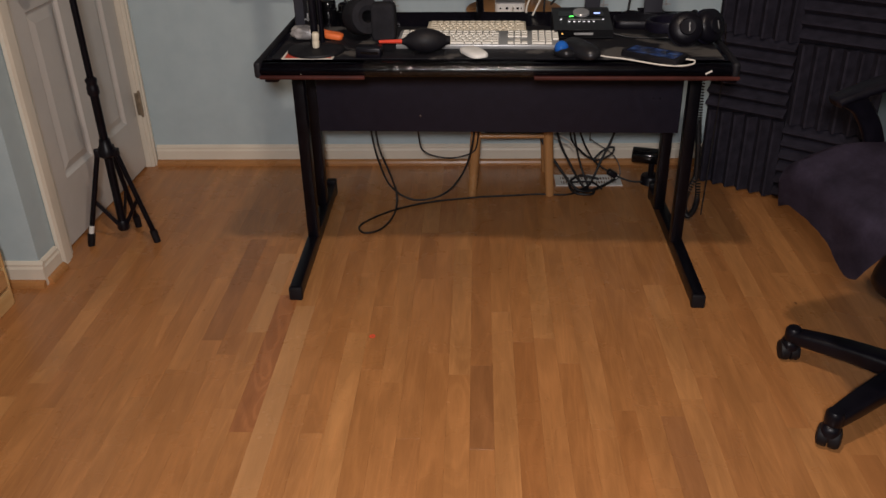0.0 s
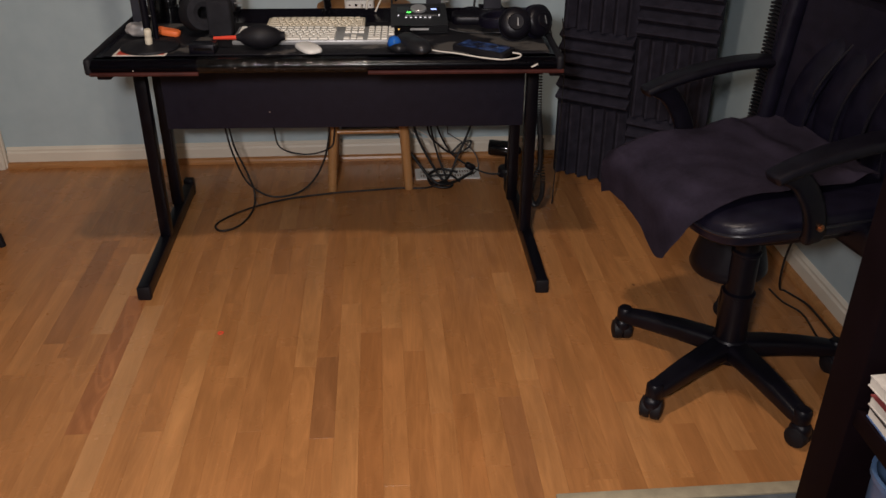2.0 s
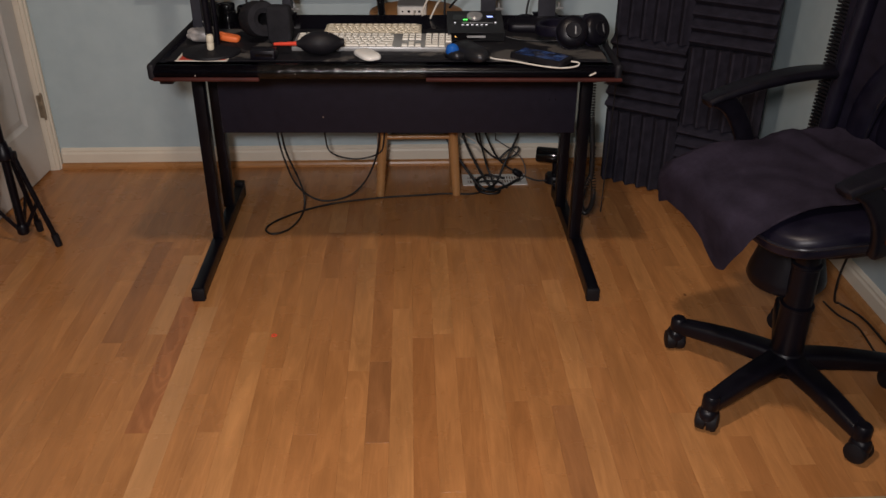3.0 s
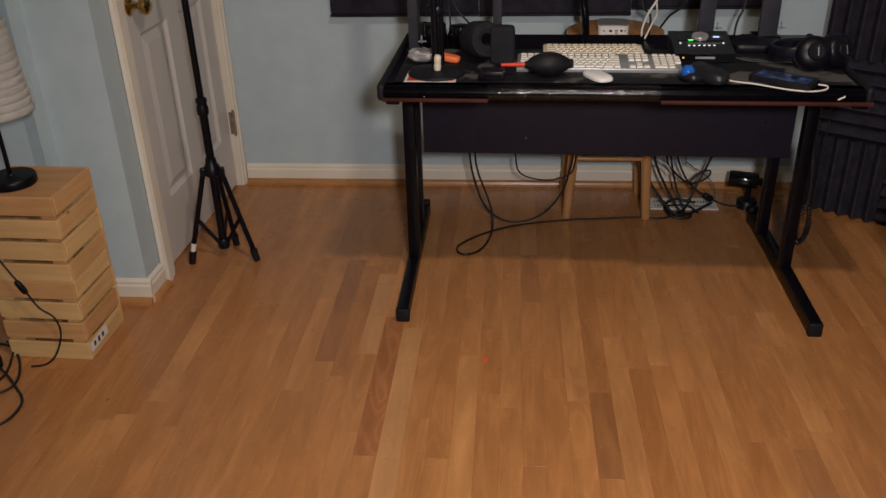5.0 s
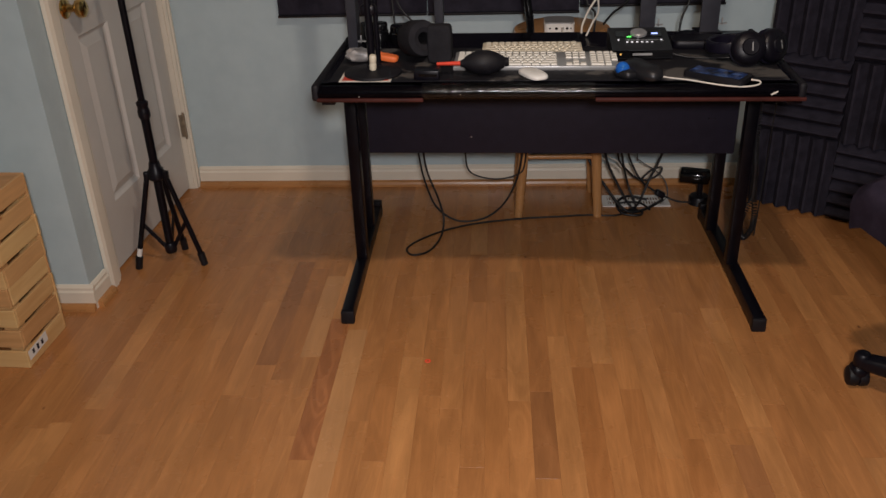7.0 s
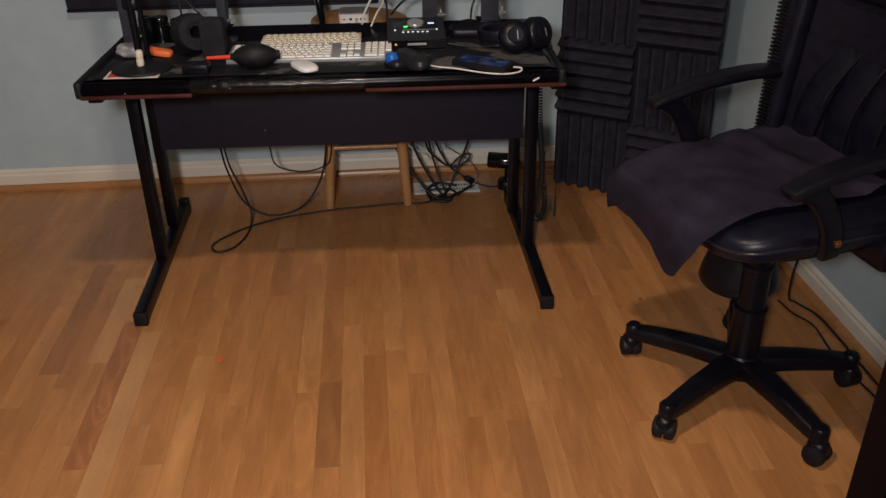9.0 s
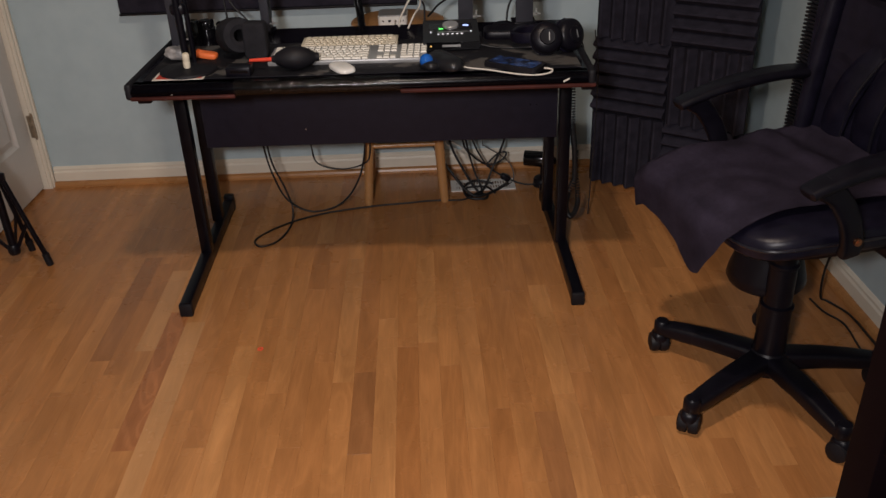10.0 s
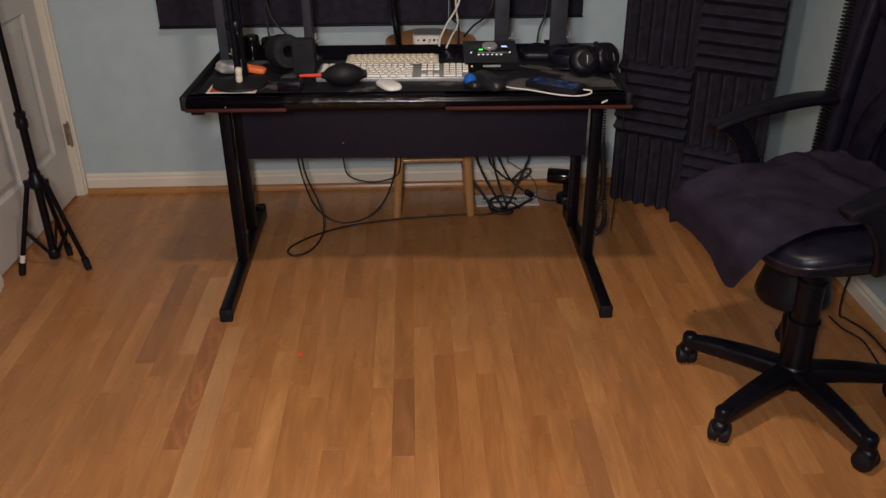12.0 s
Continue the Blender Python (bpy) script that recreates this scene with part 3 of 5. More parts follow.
    for x, w in ((-0.200, 0.085), (-0.125, 0.090), (-0.045, 0.095), (0.045, 0.100), (0.135, 0.095)):
        bm = mesh()
        line = []
        for i in range(15):
            t = i / 14
            px = x + 0.085 * t ** 2.0
            line.append(lean @ Vector((px, 0.012 - 0.10 * (px / 0.27) ** 2 - 0.020 * math.sin(math.pi * t), -0.03 + 0.33 * t)))
        sweep(bm, line, ring_section(w / 2, 14, 0.52), up=(0, -1, 0), scales=[0.55 + 0.45 * math.sin(math.pi * (0.1 + 0.8 * i / 14)) ** 0.6 for i in range(15)])
        part("lumbar_pad", bm, LEATHER, d, "sewn curved leather lumbar pad")
    # raised seams of paler leather between the pads, added to draw their lit edges
    for x in (-0.163, -0.085, 0.0, 0.090):
        line = []
        for i in range(15):
            t = i / 14
            px = x + 0.085 * t ** 2.0
            line.append(lean @ Vector((px, -0.008 - 0.10 * (px / 0.27) ** 2 - 0.022 * math.sin(math.pi * t), -0.02 + 0.31 * t)))
        part("lit_seam", sweep(mesh(), line, ring_section(0.0042, 8), up=(0, -1, 0)), PIPING, d, "glossy leather line drawing the lit edge of a pad")
    # piping round the seat's edge
    loop = []
    for i in range(49):
        b = 2 * math.pi * i / 48
        px, py = [math.copysign(abs(w) ** (2 / 4.5), w) * r for w, r in ((math.cos(b), 0.236), (math.sin(b), 0.2535))]
        drop = 0.30 * max(0.0, -py - 0.12) ** 1.3
        loop.append((px - 0.01, py - 0.008, 0.570 - drop))
    part("seat_piping", sweep(mesh(), loop, ring_section(0.0042, 8)), PIPING, d, "glossy leather piping round the seat")
    # glossy piped wings down the sides
    for s in (-1, 1):
        bm = mesh()
        line = [lean @ Vector((s * (0.245 - 0.03 * t * t), -0.105 + 0.03 * t, -0.02 + 0.60 * t)) for t in [i / 14 for i in range(15)]]
        sweep(bm, line, ring_section(0.020, 12, 1.3), up=(0, -1, 0), scales=[0.6 + 0.4 * math.sin(math.pi * (0.08 + 0.84 * i / 14)) ** 0.5 for i in range(15)])
        part("wing", bm, LEATHER, d, "rolled leather wing of the back")
    bm = mesh()
    cushion(bm, lean @ Vector((0, -0.012, 0.50)), (0.44, 0.09, 0.26), lean.to_3x3().to_4x4(), 4, 32, 16, bow)
    part("headrest", bm, LEATHER, d)
    # ribbed edging down both sides of the back
    for s in (-1, 1):
        bm = mesh()
        for i in range(56):
            z = -0.05 + 0.0095 * i
            box(bm, lean @ Vector((s * 0.302, -0.072, z)), (0.044, 0.05, 0.0050), lean.to_3x3().to_4x4())
        box(bm, lean @ Vector((s * 0.290, -0.068, 0.21)), (0.042, 0.04, 0.53), lean.to_3x3().to_4x4())
        part("back_edging", bm, MAT_BLACK, d, "finely ribbed black edging of the back")
    # looped arms
    for s in (-1, 1):
        x = s * 0.262
        bm = mesh()
        line = smooth_line([(x, 0.235, 0.742), (x, 0.16, 0.762), (x, 0.04, 0.768), (x, -0.09, 0.751), (x, -0.175, 0.728), (x, -0.214, 0.713)], 6)
        n = len(line)
        sweep(bm, line, rounded(0.064, 0.025, 0.012, 4), scales=[(0.80 + 0.20 * math.sin(math.pi * min(1, 0.15 + 1.0 * i / n))) * (0.72 if i == n - 1 else 1) for i in range(n)])
        part("armrest", bm, BLACK_PLASTIC, d)
        bm = mesh()
        line = smooth_line([(x, -0.180, 0.722), (x, -0.145, 0.70), (x, -0.112, 0.655), (x * 0.99, -0.094, 0.615), (x * 0.97, -0.084, 0.578), (x * 0.94, -0.080, 0.560)], 6)
        sweep(bm, line, rounded(0.046, 0.026, 0.010, 3), up=(1, 0, 0))
        part("arm_support", bm, BLACK_PLASTIC, d)
        bm = mesh()
        rod(bm, (x * 0.98, -0.086, 0.598), (x * 1.055, -0.086, 0.598), 0.008, n=14)
        rod(bm, (x * 1.0, -0.086, 0.598), (x * 1.065, -0.086, 0.598), 0.004, n=8)
        part("bolt", bm, COPPER, d, "copper-coloured arm bolt")
    return d


PIPING = plain("polished_black_leather", (0.012, 0.011, 0.016), 0.24, vary=0.2, spec=0.5)
COPPER = plain("dull_copper", (0.55, 0.25, 0.13), 0.4, 1.0)
make_chair()


def make_towel():
    """A fleece throw over the seat, hanging over its front with one corner low."""
    bm = mesh()
    nu, nv = 56, 60
    grid = []
    for i in range(nu + 1):
        row = []
        for j in range(nv + 1):
            u, v = i / nu, j / nv           # u across the seat, v from the back to the front hem
            hang = 0.100 + 0.050 * math.exp(-((u - 0.72) / 0.17) ** 2) - 0.11 * max(0, (u - 0.82) / 0.18) ** 1.2
            x = -0.285 + 0.425 * u - 0.02 * (1 - v)
            edge = -0.262
            y = 0.175 - (0.175 - edge + hang + 0.02) * v
            n1 = noise.noise(Vector((x * 7, y * 7, 1.3)))
            n2 = noise.noise(Vector((x * 20, y * 20, 4.1)))
            z = 0.618 - 0.018 * max(0, 1 - (x / 0.2) ** 2) * max(0, 1 - (y / 0.22) ** 2)
            yy = y
            if y < -0.12:
                z -= 0.30 * (-(max(y, edge) + 0.12)) ** 1.3 + 0.10 * max(0, -max(y, edge) - 0.18)
            if y < edge:
                over = edge - y
                bend = min(1, over / 0.05)
                z -= 0.018 * bend + 0.96 * max(0, over - 0.02)
                yy = edge - 0.036 * math.sin(bend * math.pi / 2) + 0.10 * max(0, over - 0.05) - 0.02 * n1
            if x < -0.245:
                z -= 0.55 * (-(x + 0.245)) ** 1.0
            fold = max(0, 1 - abs(v - 0.30 + 0.22 * u) / 0.07)
            z += 0.016 * fold + 0.020 * max(0, 0.30 - 0.22 * u - v) / 0.3
            row.append(bm.verts.new((x + 0.005 * n2, yy, z + 0.011 * n1 + 0.004 * n2)))
        grid.append(row)
    for i in range(nu):
        for j in range(nv):
            bm.faces.new((grid[i][j], grid[i + 1][j], grid[i + 1][j + 1], grid[i][j + 1]))
    bmesh.ops.solidify(bm, geom=bm.faces[:], thickness=0.006)
    return lone("throw_blanket", bm, CLOTH, CHAIR, "dark plum-grey fleece blanket draped over the chair seat", "blanket", smooth=80)


make_towel()

# ---------------------------------------------------------------- light stand
def make_stand():
    d = thing("tripod_stand", pose(-1.168, 2.612, 0), "black folding metal tripod stand beside the door", "tripod")
    part("pole", rod(rod(mesh(), (0, 0, 0.05), (0, 0, 0.56), 0.0135), (0, 0, 0.56), (-0.004, 0, 1.55), 0.0105), BLACK_STEEL, d)
    bm = mesh()
    lathe(bm, [(0.0, 0.520), (0.016, 0.520), (0.019, 0.526), (0.019, 0.545), (0.0165, 0.552), (0.0165, 0.560), (0.0185, 0.564), (0.0185, 0.572), (0.012, 0.578), (0.0, 0.578)], n=24)
    part("collar", bm, BLACK_PLASTIC, d)
    bm = mesh()
    lathe(bm, [(0.0, 0.312), (0.022, 0.312), (0.028, 0.318), (0.028, 0.340), (0.020, 0.352), (0.017, 0.372), (0.0, 0.374)], n=24)
    part("hub", bm, BLACK_PLASTIC, d)
    part("lower_collar", lathe(mesh(), [(0.0, 0.045), (0.017, 0.045), (0.020, 0.052), (0.020, 0.072), (0.016, 0.08), (0.0, 0.08)], n=20), BLACK_PLASTIC, d)
    for fx, fy in ((-0.108, -0.037), (0.111, -0.009), (0.006, 0.105)):
        f = Vector((fx, fy, 0))
        w = f.normalized()
        top = w * 0.030 + Vector((0, 0, 0.326))
        foot = f + Vector((0, 0, 0.012))
        g = part("leg", rod(mesh(), top, foot, 0.0085, n=12), BLACK_STEEL, d)
        part("foot_tip", rod(mesh(), top.lerp(foot, 0.90), f, 0.0125, 0.0115, n=14), MAT_BLACK, g, "black rubber foot")
        part("lug", box(mesh(), w * 0.030 + Vector((0, 0, 0.328)), (0.020, 0.020, 0.026), pose(0, 0, 0, 0, 0, math.degrees(math.atan2(fy, fx))), 0.003), BLACK_PLASTIC, d)
        mid = top.lerp(foot, 0.52)
        part("brace", box(mesh(), (mid + w * 0.012 + Vector((0, 0, 0.062))) / 2, (0.005, 0.012, (mid - w * 0.012 - Vector((0, 0, 0.062))).length),
                          (mid - w * 0.012 - Vector((0, 0, 0.062))).to_track_quat("Z", "Y").to_matrix().to_4x4()), BLACK_STEEL, d)
        if fx < -0.1:
            part("sticker", rod(mesh(), top.lerp(foot, 0.80), top.lerp(foot, 0.89), 0.0088, n=12), WHITE_PLASTIC, g, "small white paper sticker")
    return d


make_stand()

# ---------------------------------------------------------------- table lamp
PAPER = Nodes("crinkled_rice_paper")
v = PAPER.coords((1, 1, 2.2))
crease = PAPER.noise(v, 30, 6, 0.7)
PAPER.set(color=PAPER.ramp(crease, [(0.3, (0.70, 0.69, 0.65)), (0.7, (0.82, 0.81, 0.775))]), rough=0.85, spec=0.2)
PAPER.bump(crease, 0.75, 0.006)
PAPER = PAPER.mat


def make_lamp():
    d = thing("table_lamp", pose(-1.524, 2.092, 2 * CRATE_H), "table lamp with crinkled white paper shade and black base, switched off", "lamp")
    part("lamp_base", lathe(mesh(), [(0.0, 0.0), (0.062, 0.0), (0.064, 0.003), (0.064, 0.020), (0.061, 0.024), (0.012, 0.025), (0.009, 0.030), (0.0, 0.03)], n=40), BLACK_STEEL, d)
    part("stem", rod(mesh(), (0, 0, 0.025), (0, 0, 0.31), 0.0058, n=12), BLACK_STEEL, d)
    bm = mesh()
    prof_out, n = [], 60
    rows = 96
    h0, h1 = 0.197, 0.432
    rings = []
    for i in range(rows + 1):
        t = i / rows
        r = 0.098 - 0.020 * t
        rib = 0.0038 * abs(math.sin(t * 12 * math.pi)) ** 0.55
        ring = []
        for j in range(n):
            a = 2 * math.pi * j / n
            wob = 0.0016 * noise.noise(Vector((math.cos(a) * 4, math.sin(a) * 4, t * 16)))
            ring.append(bm.verts.new(((r + rib + wob) * math.cos(a), (r + rib + wob) * math.sin(a), h0 + (h1 - h0) * t)))
        rings.append(ring)
    for a, b in zip(rings, rings[1:]):
        for j in range(n):
            bm.faces.new((a[j], a[(j + 1) % n], b[(j + 1) % n], b[j]))
    bmesh.ops.solidify(bm, geom=bm.faces[:], thickness=0.0012)
    part("shade", bm, PAPER, d, "ribbed crinkled white paper shade", 70)
    bm = mesh()
    for k in range(3):
        a = k * 2 * math.pi / 3
        rod(bm, (0, 0, 0.29), (0.080 * math.cos(a), 0.080 * math.sin(a), 0.418), 0.0015, n=6)
    rod(bm, (0, 0, 0.27), (0, 0, 0.31), 0.014, n=16)
    part("socket", bm, WHITE_PLASTIC, d)
    part("bulb", lathe(mesh(), [(0.012, 0.31), (0.014, 0.325), (0.028, 0.35), (0.030, 0.365), (0.022, 0.385), (0.0, 0.392)], n=20), WHITE_PLASTIC, d)
    return d


make_lamp()


def cable(name, pts, r, material, label, steps=8, n=8):
    return lone(name, sweep(mesh(), smooth_line(pts, steps), ring_section(r, n)), material, Matrix(), label, "cable", smooth=60)


CORD = plain("black_cord", (0.006, 0.0058, 0.0072), 0.5, vary=0.2)
WHITE_CORD = plain("white_cord", (0.62, 0.58, 0.52), 0.45, vary=0.1)
lamp_cord = cable("lamp_cord", [(-1.575, 2.075, 0.522), (-1.60, 2.03, 0.518), (-1.592, 1.998, 0.508), (-1.578, 1.994, 0.45), (-1.578, 1.992, 0.394), (-1.555, 1.99, 0.327), (-1.518, 1.986, 0.259),
                  (-1.503, 1.984, 0.233), (-1.479, 1.986, 0.18), (-1.443, 1.988, 0.145), (-1.436, 1.985, 0.095), (-1.458, 1.975, 0.035), (-1.49, 1.965, 0.006), (-1.53, 1.955, 0.004)], 0.0028, CORD,
                  "thin black lamp cord hanging down the crate front")
sw = part("switch", cushion(mesh(), (-1.511, 1.983, 0.246), (0.016, 0.014, 0.046), pose(0, 0, 0, 0, -28, 0), 3.5, 16, 10), BLACK_PLASTIC, lamp_cord, "inline rocker switch")
power = cable("power_cord", [(-1.84, 1.93, 0.004), (-1.70, 1.845, 0.004), (-1.60, 1.815, 0.004), (-1.535, 1.86, 0.004), (-1.56, 1.95, 0.005), (-1.63, 2.04, 0.006), (-1.72, 2.06, 0.004), (-1.755, 2.0, 0.004),
              (-1.70, 1.95, 0.010), (-1.62, 1.94, 0.012), (-1.52, 1.855, 0.005), (-1.471, 1.791, 0.004), (-1.475, 1.716, 0.004), (-1.525, 1.692, 0.004), (-1.583, 1.747, 0.004), (-1.592, 1.83, 0.012),
              (-1.577, 1.91, 0.012), (-1.62, 2.03, 0.012), (-1.66, 2.065, 0.010)], 0.0038, CORD, "coiled black power cord lying on the floor")
bm = mesh()
cushion(bm, (-1.632, 1.965, 0.016), (0.024, 0.075, 0.022), pose(0, 0, 0, 0, 0, 38), 4, 18, 10)
part("plug", bm, BLACK_PLASTIC, power, "black moulded plug")

# ---------------------------------------------------------------- acoustic foam
FOAM_AT = Vector((0.894, 3.128, 0))
FOAM_YAW = -35.0


def foam_tile(upright):
    bm = mesh()
    n, s, deep, back = 6, 0.282, 0.030, 0.018
    w = s / n
    for k in range(n):
        prof = [(0.0, 0.0), (w, 0.0), (w, -back), (w * 0.80, -back - deep * 0.35), (w * 0.58, -back - deep), (w * 0.42, -back - deep), (w * 0.20, -back - deep * 0.35), (0.0, -back)]
        ends = []
        for e in (0.0, s):
            if upright:
                ends.append([bm.verts.new((k * w + a, b, e)) for a, b in prof])
            else:
                ends.append([bm.verts.new((e, b, k * w + a)) for a, b in prof])
        m = len(prof)
        for i in range(m):
            j = (i + 1) % m
            bm.faces.new((ends[0][i], ends[0][j], ends[1][j], ends[1][i]))
        bm.faces.new(ends[0][::-1])
        bm.faces.new(ends[1])
    return bm


foam_up = mesh_of(foam_tile(True), "foam_tile", 30)
foam_across = mesh_of(foam_tile(False), "foam_tile", 30)
for me in (foam_up, foam_across):
    me.materials.append(FOAM)
PALE_BOARD = plain("grey_board", (0.055, 0.052, 0.066), 0.7)
screen = thing("acoustic_screen", Matrix.Translation(FOAM_AT) @ pose(0, 0, 0, 0, 0, FOAM_YAW), "charcoal wedge-foam acoustic screen standing across the corner", "acoustic panel")
part("board", box(mesh(), (0.284, 0.014, 0.63), (0.564, 0.010, 1.26), bevel=0.002), PALE_BOARD, screen, "thin grey backing board")
for r in range(4):
    for c in range(2):
        ob = new("foam_tile", foam_up if (r + c) % 2 == 0 else foam_across)
        ob.parent = screen
        ob.location = (c * 0.2855 + 0.002, 0.008, 0.006 + r * 0.2855)
        ob.rotation_euler = (radians((r * 7 % 3 - 1) * 0.5), radians((r + c * 2) % 3 - 1) * 0.4, 0)

# dark panels hung on the back wall
for x0, x1, z0, dy in ((-0.864, -0.316, 0.692, 0.0), (-0.312, 0.236, 0.690, 0.004), (0.240, 0.752, 0.712, -0.003)):
    d = thing("wall_panel", pose((x0 + x1) / 2, BACK, z0), "black fabric-faced acoustic panel hung on the wall", "acoustic panel", "black wall panels")
    part("pad", box(mesh(), (0, -0.022 + dy, 0.27), (x1 - x0, 0.040, 0.54), bevel=0.006, seg=3), FOAM, d)
    part("edging", box(mesh(), (0, -0.024 + dy, -0.003), (x1 - x0 + 0.002, 0.046, 0.008), bevel=0.002), MAT_BLACK, d)

# ---------------------------------------------------------------- stool
def make_stool():
    d = thing("wooden_stool", pose(0.164, 3.083, 0), "round-topped varnished wooden bar stool behind the desk", "stool")
    part("stool_seat", lathe(mesh(), [(0.0, 0.645), (0.150, 0.645), (0.164, 0.650), (0.168, 0.658), (0.165, 0.668), (0.155, 0.672), (0.0, 0.670)], n=44), STOOL_WOOD, d)
    ends = {}
    for sx in (-1, 1):
        for sy in (-1, 1):
            a, b = Vector((sx * 0.145, sy * 0.112, 0.0)), Vector((sx * 0.105, sy * 0.085, 0.647))
            ends[sx, sy] = (a, b)
            bm = mesh()
            line = [a.lerp(b, t) for t in (0, 0.03, 0.3, 0.7, 1)]
            sweep(bm, line, ring_section(0.0175, 14), scales=[0.86, 0.95, 1.05, 1.02, 0.9])
            part("leg", bm, STOOL_WOOD, d)
    for p, q, t in (((-1, -1), (1, -1), 0.360), ((-1, 1), (1, 1), 0.400), ((-1, -1), (-1, 1), 0.50), ((1, -1), (1, 1), 0.50)):
        a = ends[p][0].lerp(ends[p][1], t)
        b = ends[q][0].lerp(ends[q][1], t)
        part("rung", rod(mesh(), a, b, 0.0095, n=12), STOOL_WOOD, d)
    return d


make_stool()

# ---------------------------------------------------------------- on the desk
Z = TOP_Z
KEY_WHITE = plain("key_plastic", (0.70, 0.67, 0.60), 0.5, vary=0.06)
KEY_IVORY = plain("yellowed_key_plastic", (0.66, 0.59, 0.46), 0.5, vary=0.08)
ALUMINIUM = plain("matt_aluminium", (0.42, 0.42, 0.42), 0.4, 0.6, vary=0.1)
GLOSS_BLACK = plain("gloss_black", (0.004, 0.004, 0.005), 0.12, vary=0.2)
PANEL_DARK = plain("dark_anodised", (0.016, 0.016, 0.019), 0.35, 0.3, vary=0.15)
ORANGE = plain("orange_plastic", (0.75, 0.16, 0.04), 0.5, vary=0.12)
RED_PLASTIC = plain("red_plastic", (0.70, 0.06, 0.03), 0.4, vary=0.1)
RED_BROWN = plain("worn_red_edging", (0.052, 0.013, 0.010), 0.6, vary=0.4, scale=18, spec=0.2)
CARD_RED = plain("printed_red_card", (0.50, 0.05, 0.025), 0.5, vary=0.1)
CARD_WHITE = plain("white_card", (0.66, 0.62, 0.55), 0.6, vary=0.06)
BAG = plain("cloudy_plastic_bag", (0.30, 0.28, 0.27), 0.35, vary=0.35, scale=40, bump=0.6, bump_scale=60)


def glowing(name, color, strength):
    return Nodes(name).set(color=color, glow=color, glow_strength=strength, rough=0.3).mat


GREEN_LED = glowing("green_led", (0.10, 0.9, 0.12), 2.0)
BLUE_LED = glowing("blue_display", (0.35, 0.45, 1.0), 1.6)
AMBER_LED = glowing("amber_led", (0.8, 0.45, 0.12), 0.6)
SMALL_LED = glowing("white_led", (0.8, 0.8, 0.85), 0.5)

# tape along the desk's front edge and the worn red edging below it
TAPE = Nodes("shiny_clear_tape")
tv = TAPE.coords((1, 1, 1))
wr = TAPE.noise(tv, 38, 5, 0.7, 0.8)
TAPE.set(color=TAPE.ramp(wr, [(0.35, (0.004, 0.004, 0.0045)), (0.8, (0.020, 0.018, 0.018))]), rough=TAPE.ramp(wr, [(0.3, (0.08,) * 3), (0.7, (0.24,) * 3)]), spec=0.7)
TAPE.bump(wr, 0.45, 0.003)
TAPE = TAPE.mat
for x0, x1, mat, name, label in ((-0.610, -0.340, BLACK_LAMINATE, "edge_tape", "black tape"), (-0.338, 0.098, TAPE, "edge_tape", "wrinkled glossy tape"), (0.100, 0.592, BLACK_LAMINATE, "edge_tape", "black tape")):
    bm = mesh()
    nx = 60 if mat is TAPE else 12
    rows = []
    for i in range(nx + 1):
        x = x0 + (x1 - x0) * i / nx
        j = 0.0012 * noise.noise(Vector((x * 60, 0, 0))) if mat is TAPE else 0
        prof = [(0.004, Z + 0.0011)] + [(-0.012 - (0.0191 + j) * math.sin(radians(a)), Z - 0.018 + 0.0191 * math.cos(radians(a))) for a in range(0, 151, 10)]
        rows.append([bm.verts.new((x, y, z + (j if k else 0))) for k, (y, z) in enumerate(prof)])
    for a, b in zip(rows, rows[1:]):
        for k in range(len(a) - 1):
            bm.faces.new((a[k], a[k + 1], b[k + 1], b[k]))
    bmesh.ops.solidify(bm, geom=bm.faces[:], thickness=0.0008)
    part(name, bm, mat, desk, label)
for x0, x1 in ((-0.612, -0.335), (0.100, 0.614)):
    bm = mesh()
    box(bm, ((x0 + x1) / 2, -0.0290, Z - 0.0340), (x1 - x0, 0.012, 0.010), bevel=0.003)
    part("red_edging", bm, RED_BROWN, desk, "worn dark red lower edging")
for x, z, s in ((0.535, 0.018, 0.018), (-0.50, 0.024, 0.002), (-0.24, 0.019, 0.0015)):
    part("chip", box(mesh(), (x, -0.0325, Z - z), (s, 0.001, min(0.004, s)), pose(0, 0, 0, 0, -28, 0)), CARD_WHITE, desk, "pale chip in the edge")

# desk mat with a faded map
MAP = Nodes("faded_map_mat")
mv = MAP.coords((1, 1, 1))
land = MAP.noise(mv, 7.0, 6, 0.6, 0.4)
fine = MAP.noise(mv, 300, 3)
mcol = MAP.ramp(land, [(0.52, (0.0085, 0.0080, 0.0108)), (0.57, (0.080, 0.074, 0.070))])
mcol = MAP.mix(0.25, mcol, MAP.ramp(fine, [(0.3, (0.2,) * 3), (0.7, (0.8,) * 3)]), "OVERLAY")
MAP.set(color=mcol, rough=0.65, spec=0.2)
MAP.bump(fine, 0.15, 0.001)
MAP = MAP.mat
bm = mesh()
slab(bm, [(-0.585, 0.012), (0.580, 0.012), (0.580, 0.335), (-0.585, 0.335)], Z + 0.0018, Z + 0.0045, 0.001)
lone("desk_mat", bm, MAP, DESK, "dark rubber desk mat printed with a faded map", "desk mat")
MZ = Z + 0.0046


def on_desk(x, y, yaw=0, z=None):
    return pose(x, y, MZ if z is None else z, 0, 0, yaw)


KEY_MESH = {}


